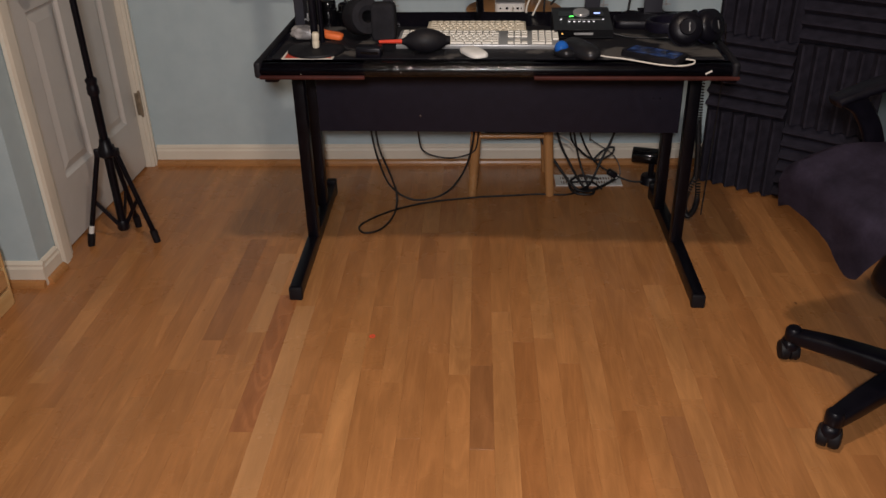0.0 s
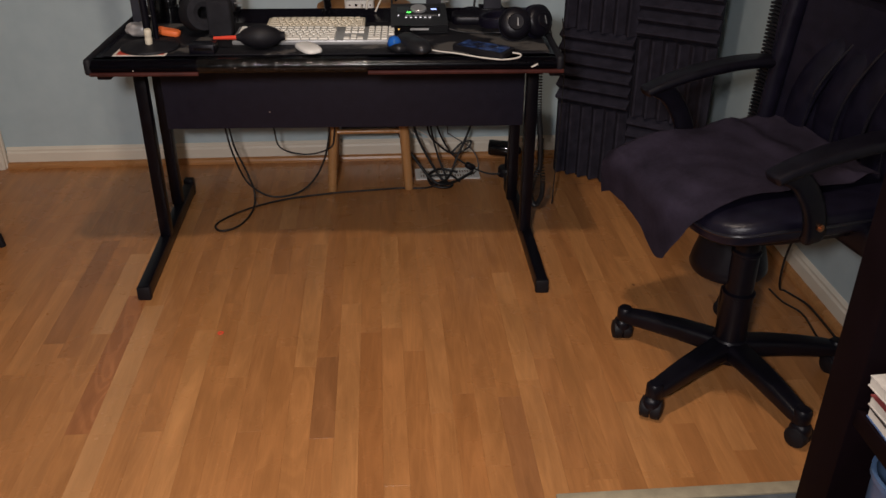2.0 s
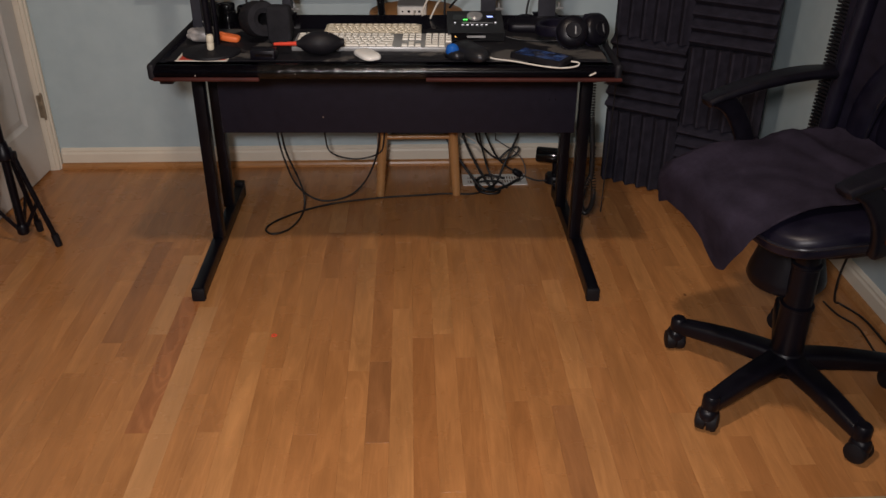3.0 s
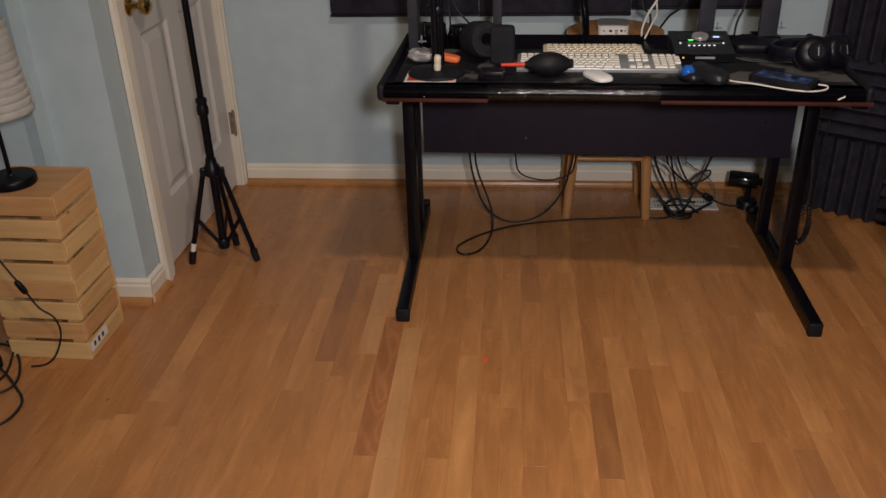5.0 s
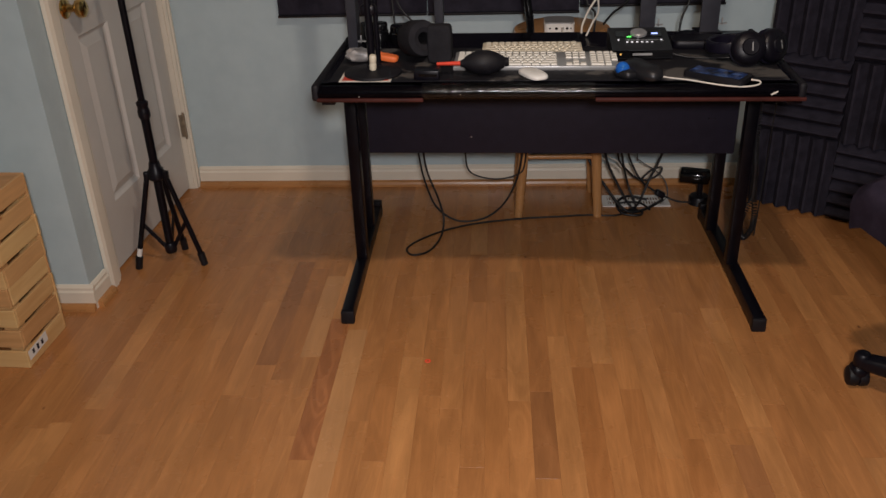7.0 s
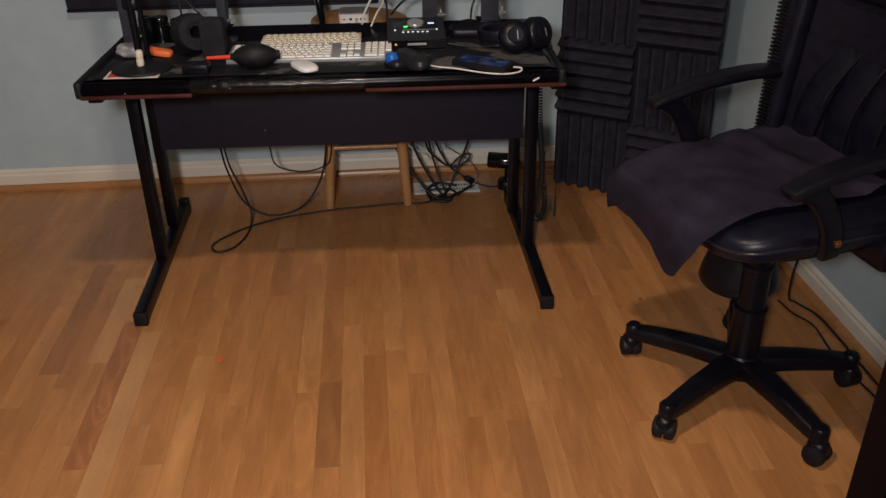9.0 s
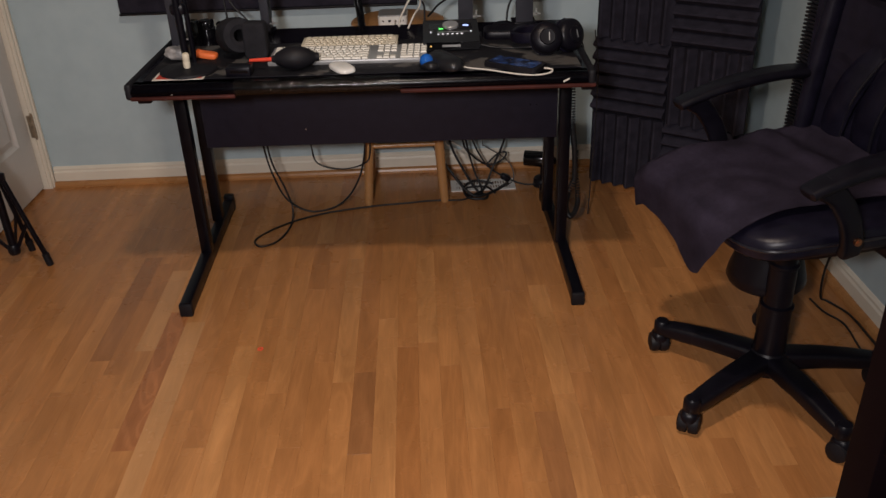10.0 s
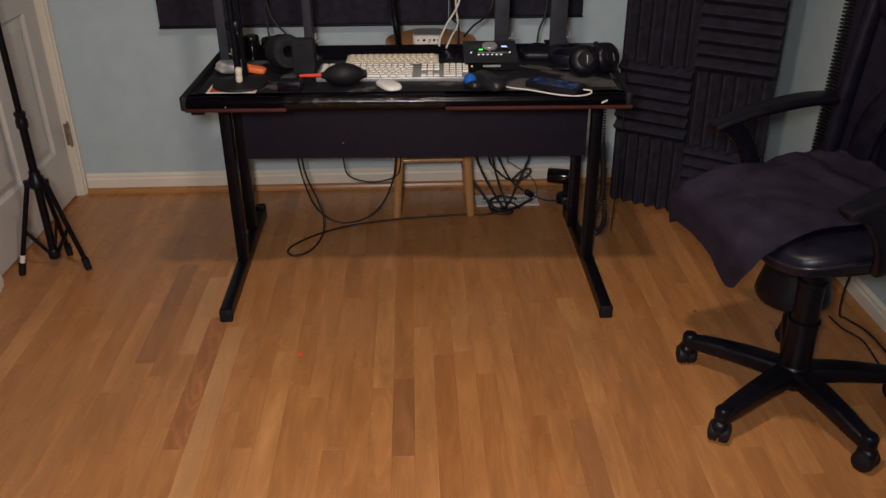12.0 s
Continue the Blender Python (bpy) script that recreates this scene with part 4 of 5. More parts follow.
def key_mesh(w, d, h, mat):
    k = (round(w, 4), round(d, 4), round(h, 4), mat.name)
    if k not in KEY_MESH:
        bm = mesh()
        lo = [bm.verts.new((sx * w / 2, sy * d / 2, 0)) for sx, sy in ((-1, -1), (1, -1), (1, 1), (-1, 1))]
        up = [bm.verts.new((sx * (w / 2 - 0.0012), sy * (d / 2 - 0.0012), h)) for sx, sy in ((-1, -1), (1, -1), (1, 1), (-1, 1))]
        for i in range(4):
            bm.faces.new((lo[i], lo[(i + 1) % 4], up[(i + 1) % 4], up[i]))
        bm.faces.new(up)
        me = mesh_of(bm, "key", 0)
        me.materials.append(mat)
        KEY_MESH[k] = me
    return KEY_MESH[k]


def make_keyboard(m, width, deep, rows, body_mat, key_mat, label, tilt=3.5):
    d = thing("keyboard", m @ pose(0, 0, 0, tilt, 0, 0), label, "keyboard", "keyboards on the desk")
    part("keyboard_body", box(mesh(), (0, 0, 0.008), (width, deep, 0.014), bevel=0.003), body_mat, d)
    y = deep / 2 - 0.014
    for r, blocks in enumerate(rows):
        for x0, sizes in blocks:
            x = x0 - width / 2
            for s in sizes:
                w = 0.0185 * s
                ob = new("key", key_mesh(w - 0.0025, 0.0160 if r else 0.0105, 0.004, key_mat))
                ob.parent = d
                ob.location = (x + w / 2, y, 0.015)
                x += w
        y -= 0.0185 if r else 0.0165
    return d


def one(n):
    return [1] * n


NAV, NUM = 0.298, 0.363
full = [[(0.008, one(14)), (NAV, one(3)), (NUM, one(4))],
        [(0.008, one(13) + [1.5]), (NAV, one(3)), (NUM, one(4))],
        [(0.008, [1.5] + one(13)), (NAV, one(3)), (NUM, one(4))],
        [(0.008, [1.75] + one(11) + [1.75]), (NUM, one(4))],
        [(0.008, [2.25] + one(10) + [2.25]), (NAV + 0.0185, one(1)), (NUM, one(3))],
        [(0.008, [1.5, 1.2, 1.3, 5.5, 1.3, 1.2, 1.5, 1]), (NAV, one(3)), (NUM, [2, 1])]]
make_keyboard(on_desk(0.040, 2.380, -2.5), 0.436, 0.120, full, ALUMINIUM, KEY_WHITE, "white slim full-size keyboard with number pad on the mat")
small = [r[:1] for r in full]
make_keyboard(on_desk(0.036, 2.500, -1.4), 0.280, 0.104, small, KEY_IVORY, KEY_IVORY, "yellowed compact keyboard lying behind the larger one", 1.5)


def make_mouse():
    bm = mesh()

    def low(p):
        p = p.copy()
        if p.z < 0:
            p.z *= 0.35
        return p
    cushion(bm, (0, 0, 0.007), (0.054, 0.098, 0.024), None, 3.0, 32, 14, low)
    return lone("computer_mouse", bm, WHITE_PLASTIC, on_desk(0.029, 2.256, 28), "glossy white low-profile wireless mouse on the mat", "mouse")


make_mouse()


def make_trackball():
    d = thing("trackball_mouse", on_desk(0.285, 2.247, 12), "dark grey thumb trackball mouse with a blue ball", "mouse")
    bm = mesh()

    def shape(p):
        p = p.copy()
        if p.z < 0:
            p.z *= 0.45
        p.z += 0.010 * max(0, p.y / 0.06) if p.z > 0 else 0
        return p
    cushion(bm, (0.020, -0.008, 0.012), (0.060, 0.122, 0.050), pose(0, 0, 0, 0, -10, 22), 2.6, 32, 16, shape)
    part("mouse_body", bm, PANEL_DARK, d)
    part("thumb_rest", cushion(mesh(), (-0.020, 0.004, 0.010), (0.052, 0.066, 0.028), pose(0, 0, 0, 0, 6, 20), 2.8, 24, 12), PANEL_DARK, d)
    part("ball", lathe(mesh(), [(0.0185 * math.sin(math.pi * i / 14), 0.0185 * -math.cos(math.pi * i / 14)) for i in range(15)], (-0.030, 0.006, 0.022), 24), BLUE_BALL, d, "glossy blue ball")
    return d


BLUE_BALL = plain("blue_ball", (0.01, 0.10, 0.42), 0.10, vary=0.15, coat=0.6)
make_trackball()


KNOB_SILVER = plain("satin_silver", (0.45, 0.45, 0.46), 0.32, 0.55, vary=0.15)


def make_interface():
    d = thing("audio_interface", on_desk(0.330, 2.484, -1.0), "dark desktop audio interface with a silver volume knob, lit", "audio interface")
    bm = mesh()
    prof = [(-0.078, 0.004), (-0.078, 0.026), (0.060, 0.052), (0.080, 0.050), (0.080, 0.004)]
    ends = [[bm.verts.new((x, y, z)) for y, z in prof] for x in (-0.080, 0.080)]
    for i in range(5):
        bm.faces.new((ends[0][i], ends[0][(i + 1) % 5], ends[1][(i + 1) % 5], ends[1][i]))
    bm.faces.new(ends[0][::-1])
    bm.faces.new(ends[1])
    part("case", bm, PANEL_DARK, d, smooth=0)
    slope = math.degrees(math.atan2(0.026, 0.138))
    top = pose(0, -0.009, 0.0392, slope, 0, 0)
    q = top.to_3x3().to_4x4()
    part("display", box(mesh(), top @ Vector((0, 0.030, 0.0008)), (0.125, 0.034, 0.0014), q), GLOSS_BLACK, d, "glossy black display strip")
    part("volume_knob", lathe(mesh(), [(0.023, 0.0), (0.023, 0.006), (0.021, 0.008), (0.0, 0.0082)], top @ Vector((0, 0.030, 0.001)), 36, q), KNOB_SILVER, d, "large brushed silver knob")
    part("lip", box(mesh(), (0, -0.0795, 0.016), (0.158, 0.003, 0.020)), GLOSS_BLACK, d)
    for x, y, sx, sy, mat in ((-0.028, 0.012, 0.012, 0.005, GREEN_LED), (0.044, 0.032, 0.017, 0.007, BLUE_LED)):
        part("meter", box(mesh(), top @ Vector((x, y, 0.0021)), (sx, sy, 0.001), q), mat, d)
    for i in range(6):
        part("button", box(mesh(), top @ Vector((-0.036 + 0.0135 * i, -0.020, 0.001)), (0.006, 0.003, 0.002), q), SMALL_LED, d)
    for x in (-0.058, 0.058):
        part("button", box(mesh(), top @ Vector((x, -0.006, 0.001)), (0.005, 0.004, 0.002), q), SMALL_LED, d)
    part("groove", box(mesh(), top @ Vector((0.006, -0.006, 0.0007)), (0.090, 0.0014, 0.001), q), ALUMINIUM, d)
    part("jack_light", lathe(mesh(), [(0.0, 0.002), (0.002, 0.002), (0.0028, 0.0)], (-0.058, -0.081, 0.016), 12, pose(0, 0, 0, 90, 0, 0)), AMBER_LED, d)
    part("maker_mark", box(mesh(), (0.0, -0.0812, 0.016), (0.052, 0.0008, 0.006)), ALUMINIUM, d, "pale grey mark")
    return d


make_interface()


def make_phone():
    d = thing("smartphone", on_desk(0.490, 2.230, -36), "smartphone in a thick black case, lit screen, charging", "phone")
    part("case", slab(mesh(), [(x, y) for x, y in rounded(0.158, 0.074, 0.012, 5)], 0.0, 0.014, 0.003), MAT_BLACK, d)
    n = Nodes("lit_phone_screen")
    pv = n.coords((1, 1, 1))
    pat = n.noise(pv, 45, 4)
    c = n.ramp(pat, [(0.42, (0.003, 0.005, 0.012)), (0.60, (0.02, 0.05, 0.16)), (0.75, (0.10, 0.18, 0.38))])
    n.set(color=(0.01, 0.01, 0.012), rough=0.15, glow=c, glow_strength=0.4)
    part("screen", slab(mesh(), [(x, y) for x, y in rounded(0.134, 0.060, 0.006, 4)], 0.0140, 0.0148), n.mat, d, "dim blue lit screen")
    return d


make_phone()
cable("charging_cable", [(0.318, 2.276, MZ + 0.004), (0.362, 2.232, MZ + 0.003), (0.415, 2.205, MZ + 0.003), (0.487, 2.172, MZ - 0.001), (0.537, 2.160, MZ - 0.002), (0.573, 2.165, MZ + 0.001),
                         (0.580, 2.178, MZ + 0.006), (0.560, 2.184, MZ + 0.008)], 0.0022, WHITE_CORD, "white charging cable plugged into the phone")


def make_headphones():
    d = thing("headphones", on_desk(0.606, 2.362, -10), "black closed studio headphones lying on the desk", "headphones")
    for k, (at, rx, rz) in enumerate((((-0.014, -0.030, 0.046), 66, 10), ((0.048, 0.004, 0.046), 72, 46))):
        turn = pose(0, 0, 0, rx, 0, rz)
        c = part("ear_cup", lathe(mesh(), [(0.0, 0.026), (0.020, 0.027), (0.022, 0.023), (0.036, 0.020), (0.043, 0.012), (0.045, 0.0), (0.043, -0.008), (0.030, -0.010), (0.0, -0.010)], at, 32, turn), BLACK_PLASTIC, d)
        part("ear_pad", lathe(mesh(), [(0.022, -0.010), (0.026, -0.024), (0.036, -0.028), (0.044, -0.022), (0.046, -0.012), (0.040, -0.008)], at, 32, turn), LEATHER, c, "soft black ear pad")
        part("cup_mark", box(mesh(), Vector(at) + turn.to_3x3() @ Vector((0.004, 0, 0.0275)), (0.022, 0.0024, 0.001), turn.to_3x3().to_4x4() @ pose(0, 0, 0, 0, 0, 90)), ALUMINIUM, c, "pale grey mark")
    bm = mesh()
    line = smooth_line([(-0.036, -0.026, 0.048), (-0.085, -0.016, 0.040), (-0.112, 0.030, 0.036), (-0.086, 0.085, 0.036), (-0.016, 0.105, 0.038), (0.042, 0.076, 0.042), (0.056, 0.036, 0.046)], 6)
    sweep(bm, line, rounded(0.012, 0.030, 0.005, 3))
    part("headband", bm, LEATHER, d, "padded black headband")
    return d


make_headphones()
cable("headphone_cable", [(0.62, 2.375, MZ + 0.006), (0.56, 2.40, MZ + 0.004), (0.50, 2.40, MZ + 0.004), (0.45, 2.415, MZ + 0.004), (0.415, 2.425, MZ + 0.010)], 0.0026, CORD, "black headphone cable on the desk mat")
lone("round_puck", lathe(mesh(), [(0.0, 0.0), (0.034, 0.0), (0.036, 0.004), (0.034, 0.014), (0.026, 0.018), (0.020, 0.017), (0.016, 0.020), (0.0, 0.021)], n=30), BLACK_PLASTIC, on_desk(0.500, 2.650, 0, Z), "small round black puck at the back of the desk", "puck")
lone("black_case", cushion(mesh(), (0, 0, 0.015), (0.15, 0.085, 0.030), None, 6, 28, 12), BLACK_PLASTIC, on_desk(0.505, 2.545, -4, Z + 0.0003), "black rounded case at the back of the desk", "case")

# blower bulb with a red nozzle
def make_blower():
    d = thing("air_blower", on_desk(-0.097, 2.284, 4), "black rubber dust blower bulb with a red nozzle", "blower")
    t = pose(0, 0, 0.033, 0, 90, 0)
    prof = [(0.0, -0.062), (0.008, -0.062), (0.010, -0.055), (0.013, -0.050)] + [(0.032 * math.sin(math.pi * (0.13 + 0.74 * i / 14)) ** 0.8, -0.050 + 0.100 * i / 14) for i in range(15)] + [(0.012, 0.054), (0.011, 0.064), (0.0, 0.065)]
    part("bulb", lathe(mesh(), prof, (0, 0, 0.033), 30, t.to_3x3().to_4x4()), MAT_BLACK, d)
    part("nozzle", rod(mesh(), (-0.058, 0, 0.033), (-0.122, 0.012, 0.030), 0.0060, 0.0042, n=14), RED_PLASTIC, d, "red plastic nozzle")
    return d


make_blower()
d = thing("card_reader", on_desk(-0.243, 2.258, -5), "small black card reader block on the mat", "card reader")
part("body", box(mesh(), (0, 0, 0.014), (0.066, 0.044, 0.026), bevel=0.004), BLACK_PLASTIC, d)
part("slot", box(mesh(), (0.004, -0.0222, 0.015), (0.046, 0.001, 0.007)), GLOSS_BLACK, d)


PAD_FOAM = plain("dark_grey_foam", (0.020, 0.0195, 0.023), 0.95, vary=0.25, bump=0.4, bump_scale=400, spec=0.1)
# foam pads: a roll with a hollow and an upright block
bm = mesh()
lathe(bm, [(0.020, -0.005), (0.017, 0.0), (0.017, 0.085), (0.030, 0.092), (0.046, 0.088), (0.050, 0.07), (0.050, 0.015), (0.046, 0.002), (0.030, -0.004), (0.020, -0.005)], (0, 0, 0.050), 32, pose(0, 0, 0, 78, 0, 28))
lone("foam_roll", bm, PAD_FOAM, on_desk(-0.300, 2.480), "charcoal foam cylinder with a hollow centre lying down", "foam pad")
lone("foam_block", cushion(mesh(), (0, 0, 0.052), (0.066, 0.045, 0.104), None, 7, 28, 14), PAD_FOAM, on_desk(-0.218, 2.412, -6), "upright charcoal foam block on the desk mat", "foam pad")


def make_mic_stand():
    d = thing("microphone_stand", on_desk(-0.392, 2.310), "black round-based desk microphone stand", "microphone stand")
    part("stand_base", lathe(mesh(), [(0.0, 0.0), (0.075, 0.0), (0.077, 0.003), (0.075, 0.008), (0.040, 0.014), (0.016, 0.018), (0.014, 0.026), (0.0, 0.026)], n=48), MAT_BLACK, d)
    part("pole", rod(mesh(), (-0.002, 0.006, 0.018), (-0.010, 0.006, 0.55), 0.0100, n=16), BLACK_STEEL, d)
    part("second_tube", rod(mesh(), (0.012, 0.034, 0.016), (0.008, 0.034, 0.55), 0.0070, n=14), BLACK_STEEL, d)
    part("clip", cushion(mesh(), (-0.004, 0.014, 0.165), (0.042, 0.03, 0.03), None, 4, 16, 10), BLACK_PLASTIC, d)
    return d


make_mic_stand()
bm = mesh()
lathe(bm, [(0.0, 0.0), (0.0085, 0.0), (0.0095, 0.003), (0.0095, 0.016), (0.0085, 0.019), (0.0095, 0.022), (0.0095, 0.036), (0.007, 0.040), (0.0, 0.040)], n=20)
lone("cream_tube", bm, KEY_IVORY, pose(-0.389, 2.290, MZ + 0.0165, 4, 3, 0), "small cream plastic tube on the stand base", "tube")
card = lone("printed_card", box(mesh(), (0, 0, 0.0006), (0.136, 0.100, 0.0012)), CARD_WHITE, on_desk(-0.404, 2.284, -1.5), "white-bordered red printed card under the stand", "card")
part("print", box(mesh(), (0, 0.003, 0.0014), (0.122, 0.088, 0.0006)), CARD_RED, card, "red printed area")
# crumpled bag and orange clip
bm = mesh()
cushion(bm, (0, 0, 0.020), (0.085, 0.05, 0.036), None, 2.4, 30, 18)
for vert in bm.verts:
    vert.co += vert.co.normalized() * 0.009 * noise.noise(vert.co * 70)
lone("plastic_bag", bm, BAG, on_desk(-0.440, 2.425), "crumpled cloudy plastic bag behind the stand", "bag", smooth=25)
bm = mesh()
cushion(bm, (0, 0, 0.010), (0.066, 0.034, 0.019), pose(0, 0, 0, 0, 8, 0), 4, 24, 12)
box(bm, (-0.012, 0.0, 0.019), (0.03, 0.016, 0.008), pose(0, 0, 0, 0, 14, 0), 0.004)
lone("orange_clamp", bm, ORANGE, on_desk(-0.369, 2.434, -8), "bright orange plastic clamp on the desk", "clamp")
# lenses and jars at the back corner
for x, y, r, h in ((-0.452, 2.655, 0.022, 0.060), (-0.418, 2.690, 0.026, 0.052), (-0.350, 2.672, 0.036, 0.048)):
    lone("lens_cap_pot", lathe(mesh(), [(0.0, 0.0), (r, 0.0), (r * 1.04, h * 0.1), (r * 1.04, h * 0.55), (r * 0.94, h * 0.6), (r * 0.94, h * 0.92), (r * 0.86, h), (r * 0.7, h * 0.94), (0.0, h * 0.9)], n=28), GLOSS_BLACK,
         on_desk(x, y, 0, Z), "glossy black camera lens standing at the desk back", "lens", "camera lenses")


# upright posts of the shelf over the desk
def make_shelf():
    d = thing("desk_shelf", pose(0.06, 2.7, Z), "charcoal steel shelf on flat uprights over the desk", "shelf")
    for x, y, w, deep in ((-0.540, -0.140, 0.028, 0.05), (-0.298, 0.010, 0.026, 0.05), (0.326, 0.000, 0.046, 0.055), (0.510, 0.004, 0.054, 0.055)):
        p = part("upright", box(mesh(), (x, y, 0.33), (w, 0.012, 0.66), bevel=0.0015), UPRIGHT, d)
        part("web", box(mesh(), (x + w / 2 - 0.004, y + deep / 2 + 0.006, 0.33), (0.008, deep, 0.66)), UPRIGHT, p)
        part("foot_plate", box(mesh(), (x, y + 0.02, 0.003), (w + 0.02, 0.07, 0.006), bevel=0.001), BLACK_STEEL, p)
        bm = mesh()
        box(bm, (x + w / 2 + 0.012, y - 0.004, 0.030), (0.024, 0.004, 0.004))
        box(bm, (x + w / 2 + 0.010, y - 0.004, 0.036), (0.004, 0.004, 0.022))
        part("pin", bm, ALUMINIUM, p, "bright steel shelf pin")
    part("shelf_board", box(mesh(), (0.0, 0.02, 0.67), (1.20, 0.26, 0.02), bevel=0.002), BLACK_STEEL, d)
    return d


UPRIGHT = plain("charcoal_steel", (0.034, 0.034, 0.044), 0.5, vary=0.12)
make_shelf()

# white box computer on the stool, and its leads
d = thing("mini_computer", pose(0.150, 3.045, 0.6725, 0, 0, -2), "small white box computer on the stool seat", "computer")
part("case", slab(mesh(), rounded(0.102, 0.102, 0.018, 6), 0.0, 0.030, 0.003), WHITE_PLASTIC, d)
part("lid", slab(mesh(), rounded(0.099, 0.099, 0.017, 6), 0.0302, 0.034, 0.001), ALUMINIUM, d)
for x, w, h in ((-0.032, 0.006, 0.004), (-0.010, 0.009, 0.007), (0.010, 0.008, 0.007), (0.026, 0.008, 0.007), (0.038, 0.004, 0.004)):
    part("port", box(mesh(), (x, -0.0512, 0.015), (w, 0.002, h)), GLOSS_BLACK, d)
cable("white_lead", [(0.158, 2.994, 0.690), (0.156, 2.960, 0.682), (0.158, 2.94, 0.62), (0.17, 2.93, 0.40)], 0.0026, WHITE_CORD, "white lead from the mini computer")
cable("white_lead", [(0.180, 2.575, MZ + 0.034), (0.184, 2.60, MZ + 0.05), (0.205, 2.65, 0.82), (0.250, 2.70, 0.89), (0.262, 2.78, 1.02), (0.265, 2.85, 1.20)], 0.0032, WHITE_CORD, "white cable rising from the keyboards")
cable("white_lead", [(0.205, 2.68, Z + 0.004), (0.225, 2.70, 0.775), (0.246, 2.75, 0.80), (0.240, 2.76, 0.88), (0.238, 2.80, 1.15)], 0.0030, WHITE_CORD, "white cable rising behind the desk")
cable("taped_cable", [(0.052, 2.90, 0.60), (0.046, 2.90, 0.73), (0.036, 2.91, 0.80), (0.030, 2.92, 0.90), (0.030, 2.94, 1.2)], 0.013, GLOSS_BLACK, "thick cable run wrapped in glossy black tape")
for pts in (((-0.402, 2.90, 1.1), (-0.400, 2.90, 0.83), (-0.394, 2.89, 0.72), (-0.392, 2.88, 0.55)), ((-0.43, 2.92, 1.1), (-0.388, 2.90, 0.82), (-0.325, 2.89, 0.722), (-0.30, 2.88, 0.58)),
            ((0.40, 2.95, 1.1), (0.375, 2.92, 0.83), (0.30, 2.85, 0.765), (0.27, 2.80, 0.745)), ((0.60, 3.05, 1.1), (0.575, 3.0, 0.80), (0.545, 2.98, 0.70), (0.54, 2.97, 0.5)),
            ((0.245, 3.0, 1.1), (0.232, 2.98, 0.80), (0.26, 2.95, 0.74), (0.25, 2.94, 0.6))):
    cable("black_lead", pts, 0.0036, CORD, "thin black cable hanging behind the desk")

# ---------------------------------------------------------------- under the desk
cable("floor_cable", [(0.43, 3.00, 0.006), (0.372, 2.966, 0.005), (0.27, 2.972, 0.004), (0.162, 2.960, 0.004), (0.034, 2.945, 0.004), (-0.134, 2.905, 0.004), (-0.254, 2.845, 0.004), (-0.339, 2.768, 0.004), (-0.374, 2.704, 0.004),
                      (-0.347, 2.660, 0.004), (-0.292, 2.696, 0.004), (-0.259, 2.801, 0.008), (-0.252, 2.85, 0.055), (-0.271, 2.86, 0.129), (-0.303, 2.86, 0.22), (-0.315, 2.86, 0.293), (-0.316, 2.80, 0.46), (-0.316, 2.77, 0.70)],
      0.0036, CORD, "long black cable looping over the floor under the desk")
cable("hanging_cable", [(-0.345, 2.84, 0.68), (-0.343, 2.88, 0.45), (-0.336, 2.90, 0.277), (-0.317, 2.90, 0.171), (-0.277, 2.90, 0.07), (-0.196, 2.90, 0.016), (-0.091, 2.90, 0.036), (-0.018, 2.90, 0.115), (0.023, 2.90, 0.246), (0.03, 2.89, 0.45), (0.03, 2.84, 0.69)],
      0.0036, CORD, "black cable hanging in a loop under the desk")
cable("hanging_cable", [(-0.18, 2.83, 0.66), (-0.178, 2.93, 0.35), (-0.174, 2.95, 0.257), (-0.156, 2.95, 0.187), (-0.07, 2.95, 0.160), (0.013, 2.95, 0.178), (0.039, 2.95, 0.226), (0.045, 2.94, 0.40), (0.045, 2.84, 0.68)],
      0.0030, CORD, "thin black cable hanging in a loop under the desk")
TANGLE = [
    ([(0.255, 2.90, 0.66), (0.262, 3.02, 0.33), (0.270, 3.05, 0.215), (0.300, 3.03, 0.155), (0.343, 3.01, 0.094), (0.395, 2.99, 0.030), (0.440, 2.985, 0.008), (0.50, 3.02, 0.010), (0.56, 3.05, 0.030)], 0.0055),
    ([(0.325, 2.90, 0.66), (0.335, 3.06, 0.30), (0.340, 3.06, 0.196), (0.392, 3.04, 0.085), (0.440, 3.02, 0.012), (0.475, 2.99, 0.008), (0.455, 2.96, 0.008), (0.40, 2.97, 0.012), (0.385, 3.02, 0.03), (0.43, 3.06, 0.04), (0.50, 3.05, 0.03)], 0.0050),
    ([(0.385, 2.90, 0.66), (0.394, 3.07, 0.28), (0.402, 3.07, 0.188), (0.428, 3.06, 0.085), (0.455, 3.02, 0.014), (0.43, 2.99, 0.010), (0.39, 3.01, 0.010), (0.40, 3.05, 0.016), (0.47, 3.04, 0.022), (0.505, 3.00, 0.012)], 0.0040),
    ([(0.57, 2.90, 0.64), (0.560, 3.08, 0.28), (0.547, 3.09, 0.190), (0.502, 3.07, 0.090), (0.464, 3.03, 0.020), (0.42, 2.99, 0.012)], 0.0045),
    ([(0.41, 2.92, 0.64), (0.418, 3.08, 0.28), (0.423, 3.09, 0.205), (0.477, 3.09, 0.095), (0.552, 3.08, 0.040), (0.624, 3.07, 0.012), (0.685, 3.07, 0.012)], 0.0036),
    ([(0.37, 2.93, 0.60), (0.385, 3.09, 0.215), (0.43, 3.10, 0.125), (0.490, 3.10, 0.088), (0.545, 3.10, 0.110), (0.555, 3.11, 0.135), (0.52, 3.11, 0.125), (0.48, 3.10, 0.09)], 0.0040)]
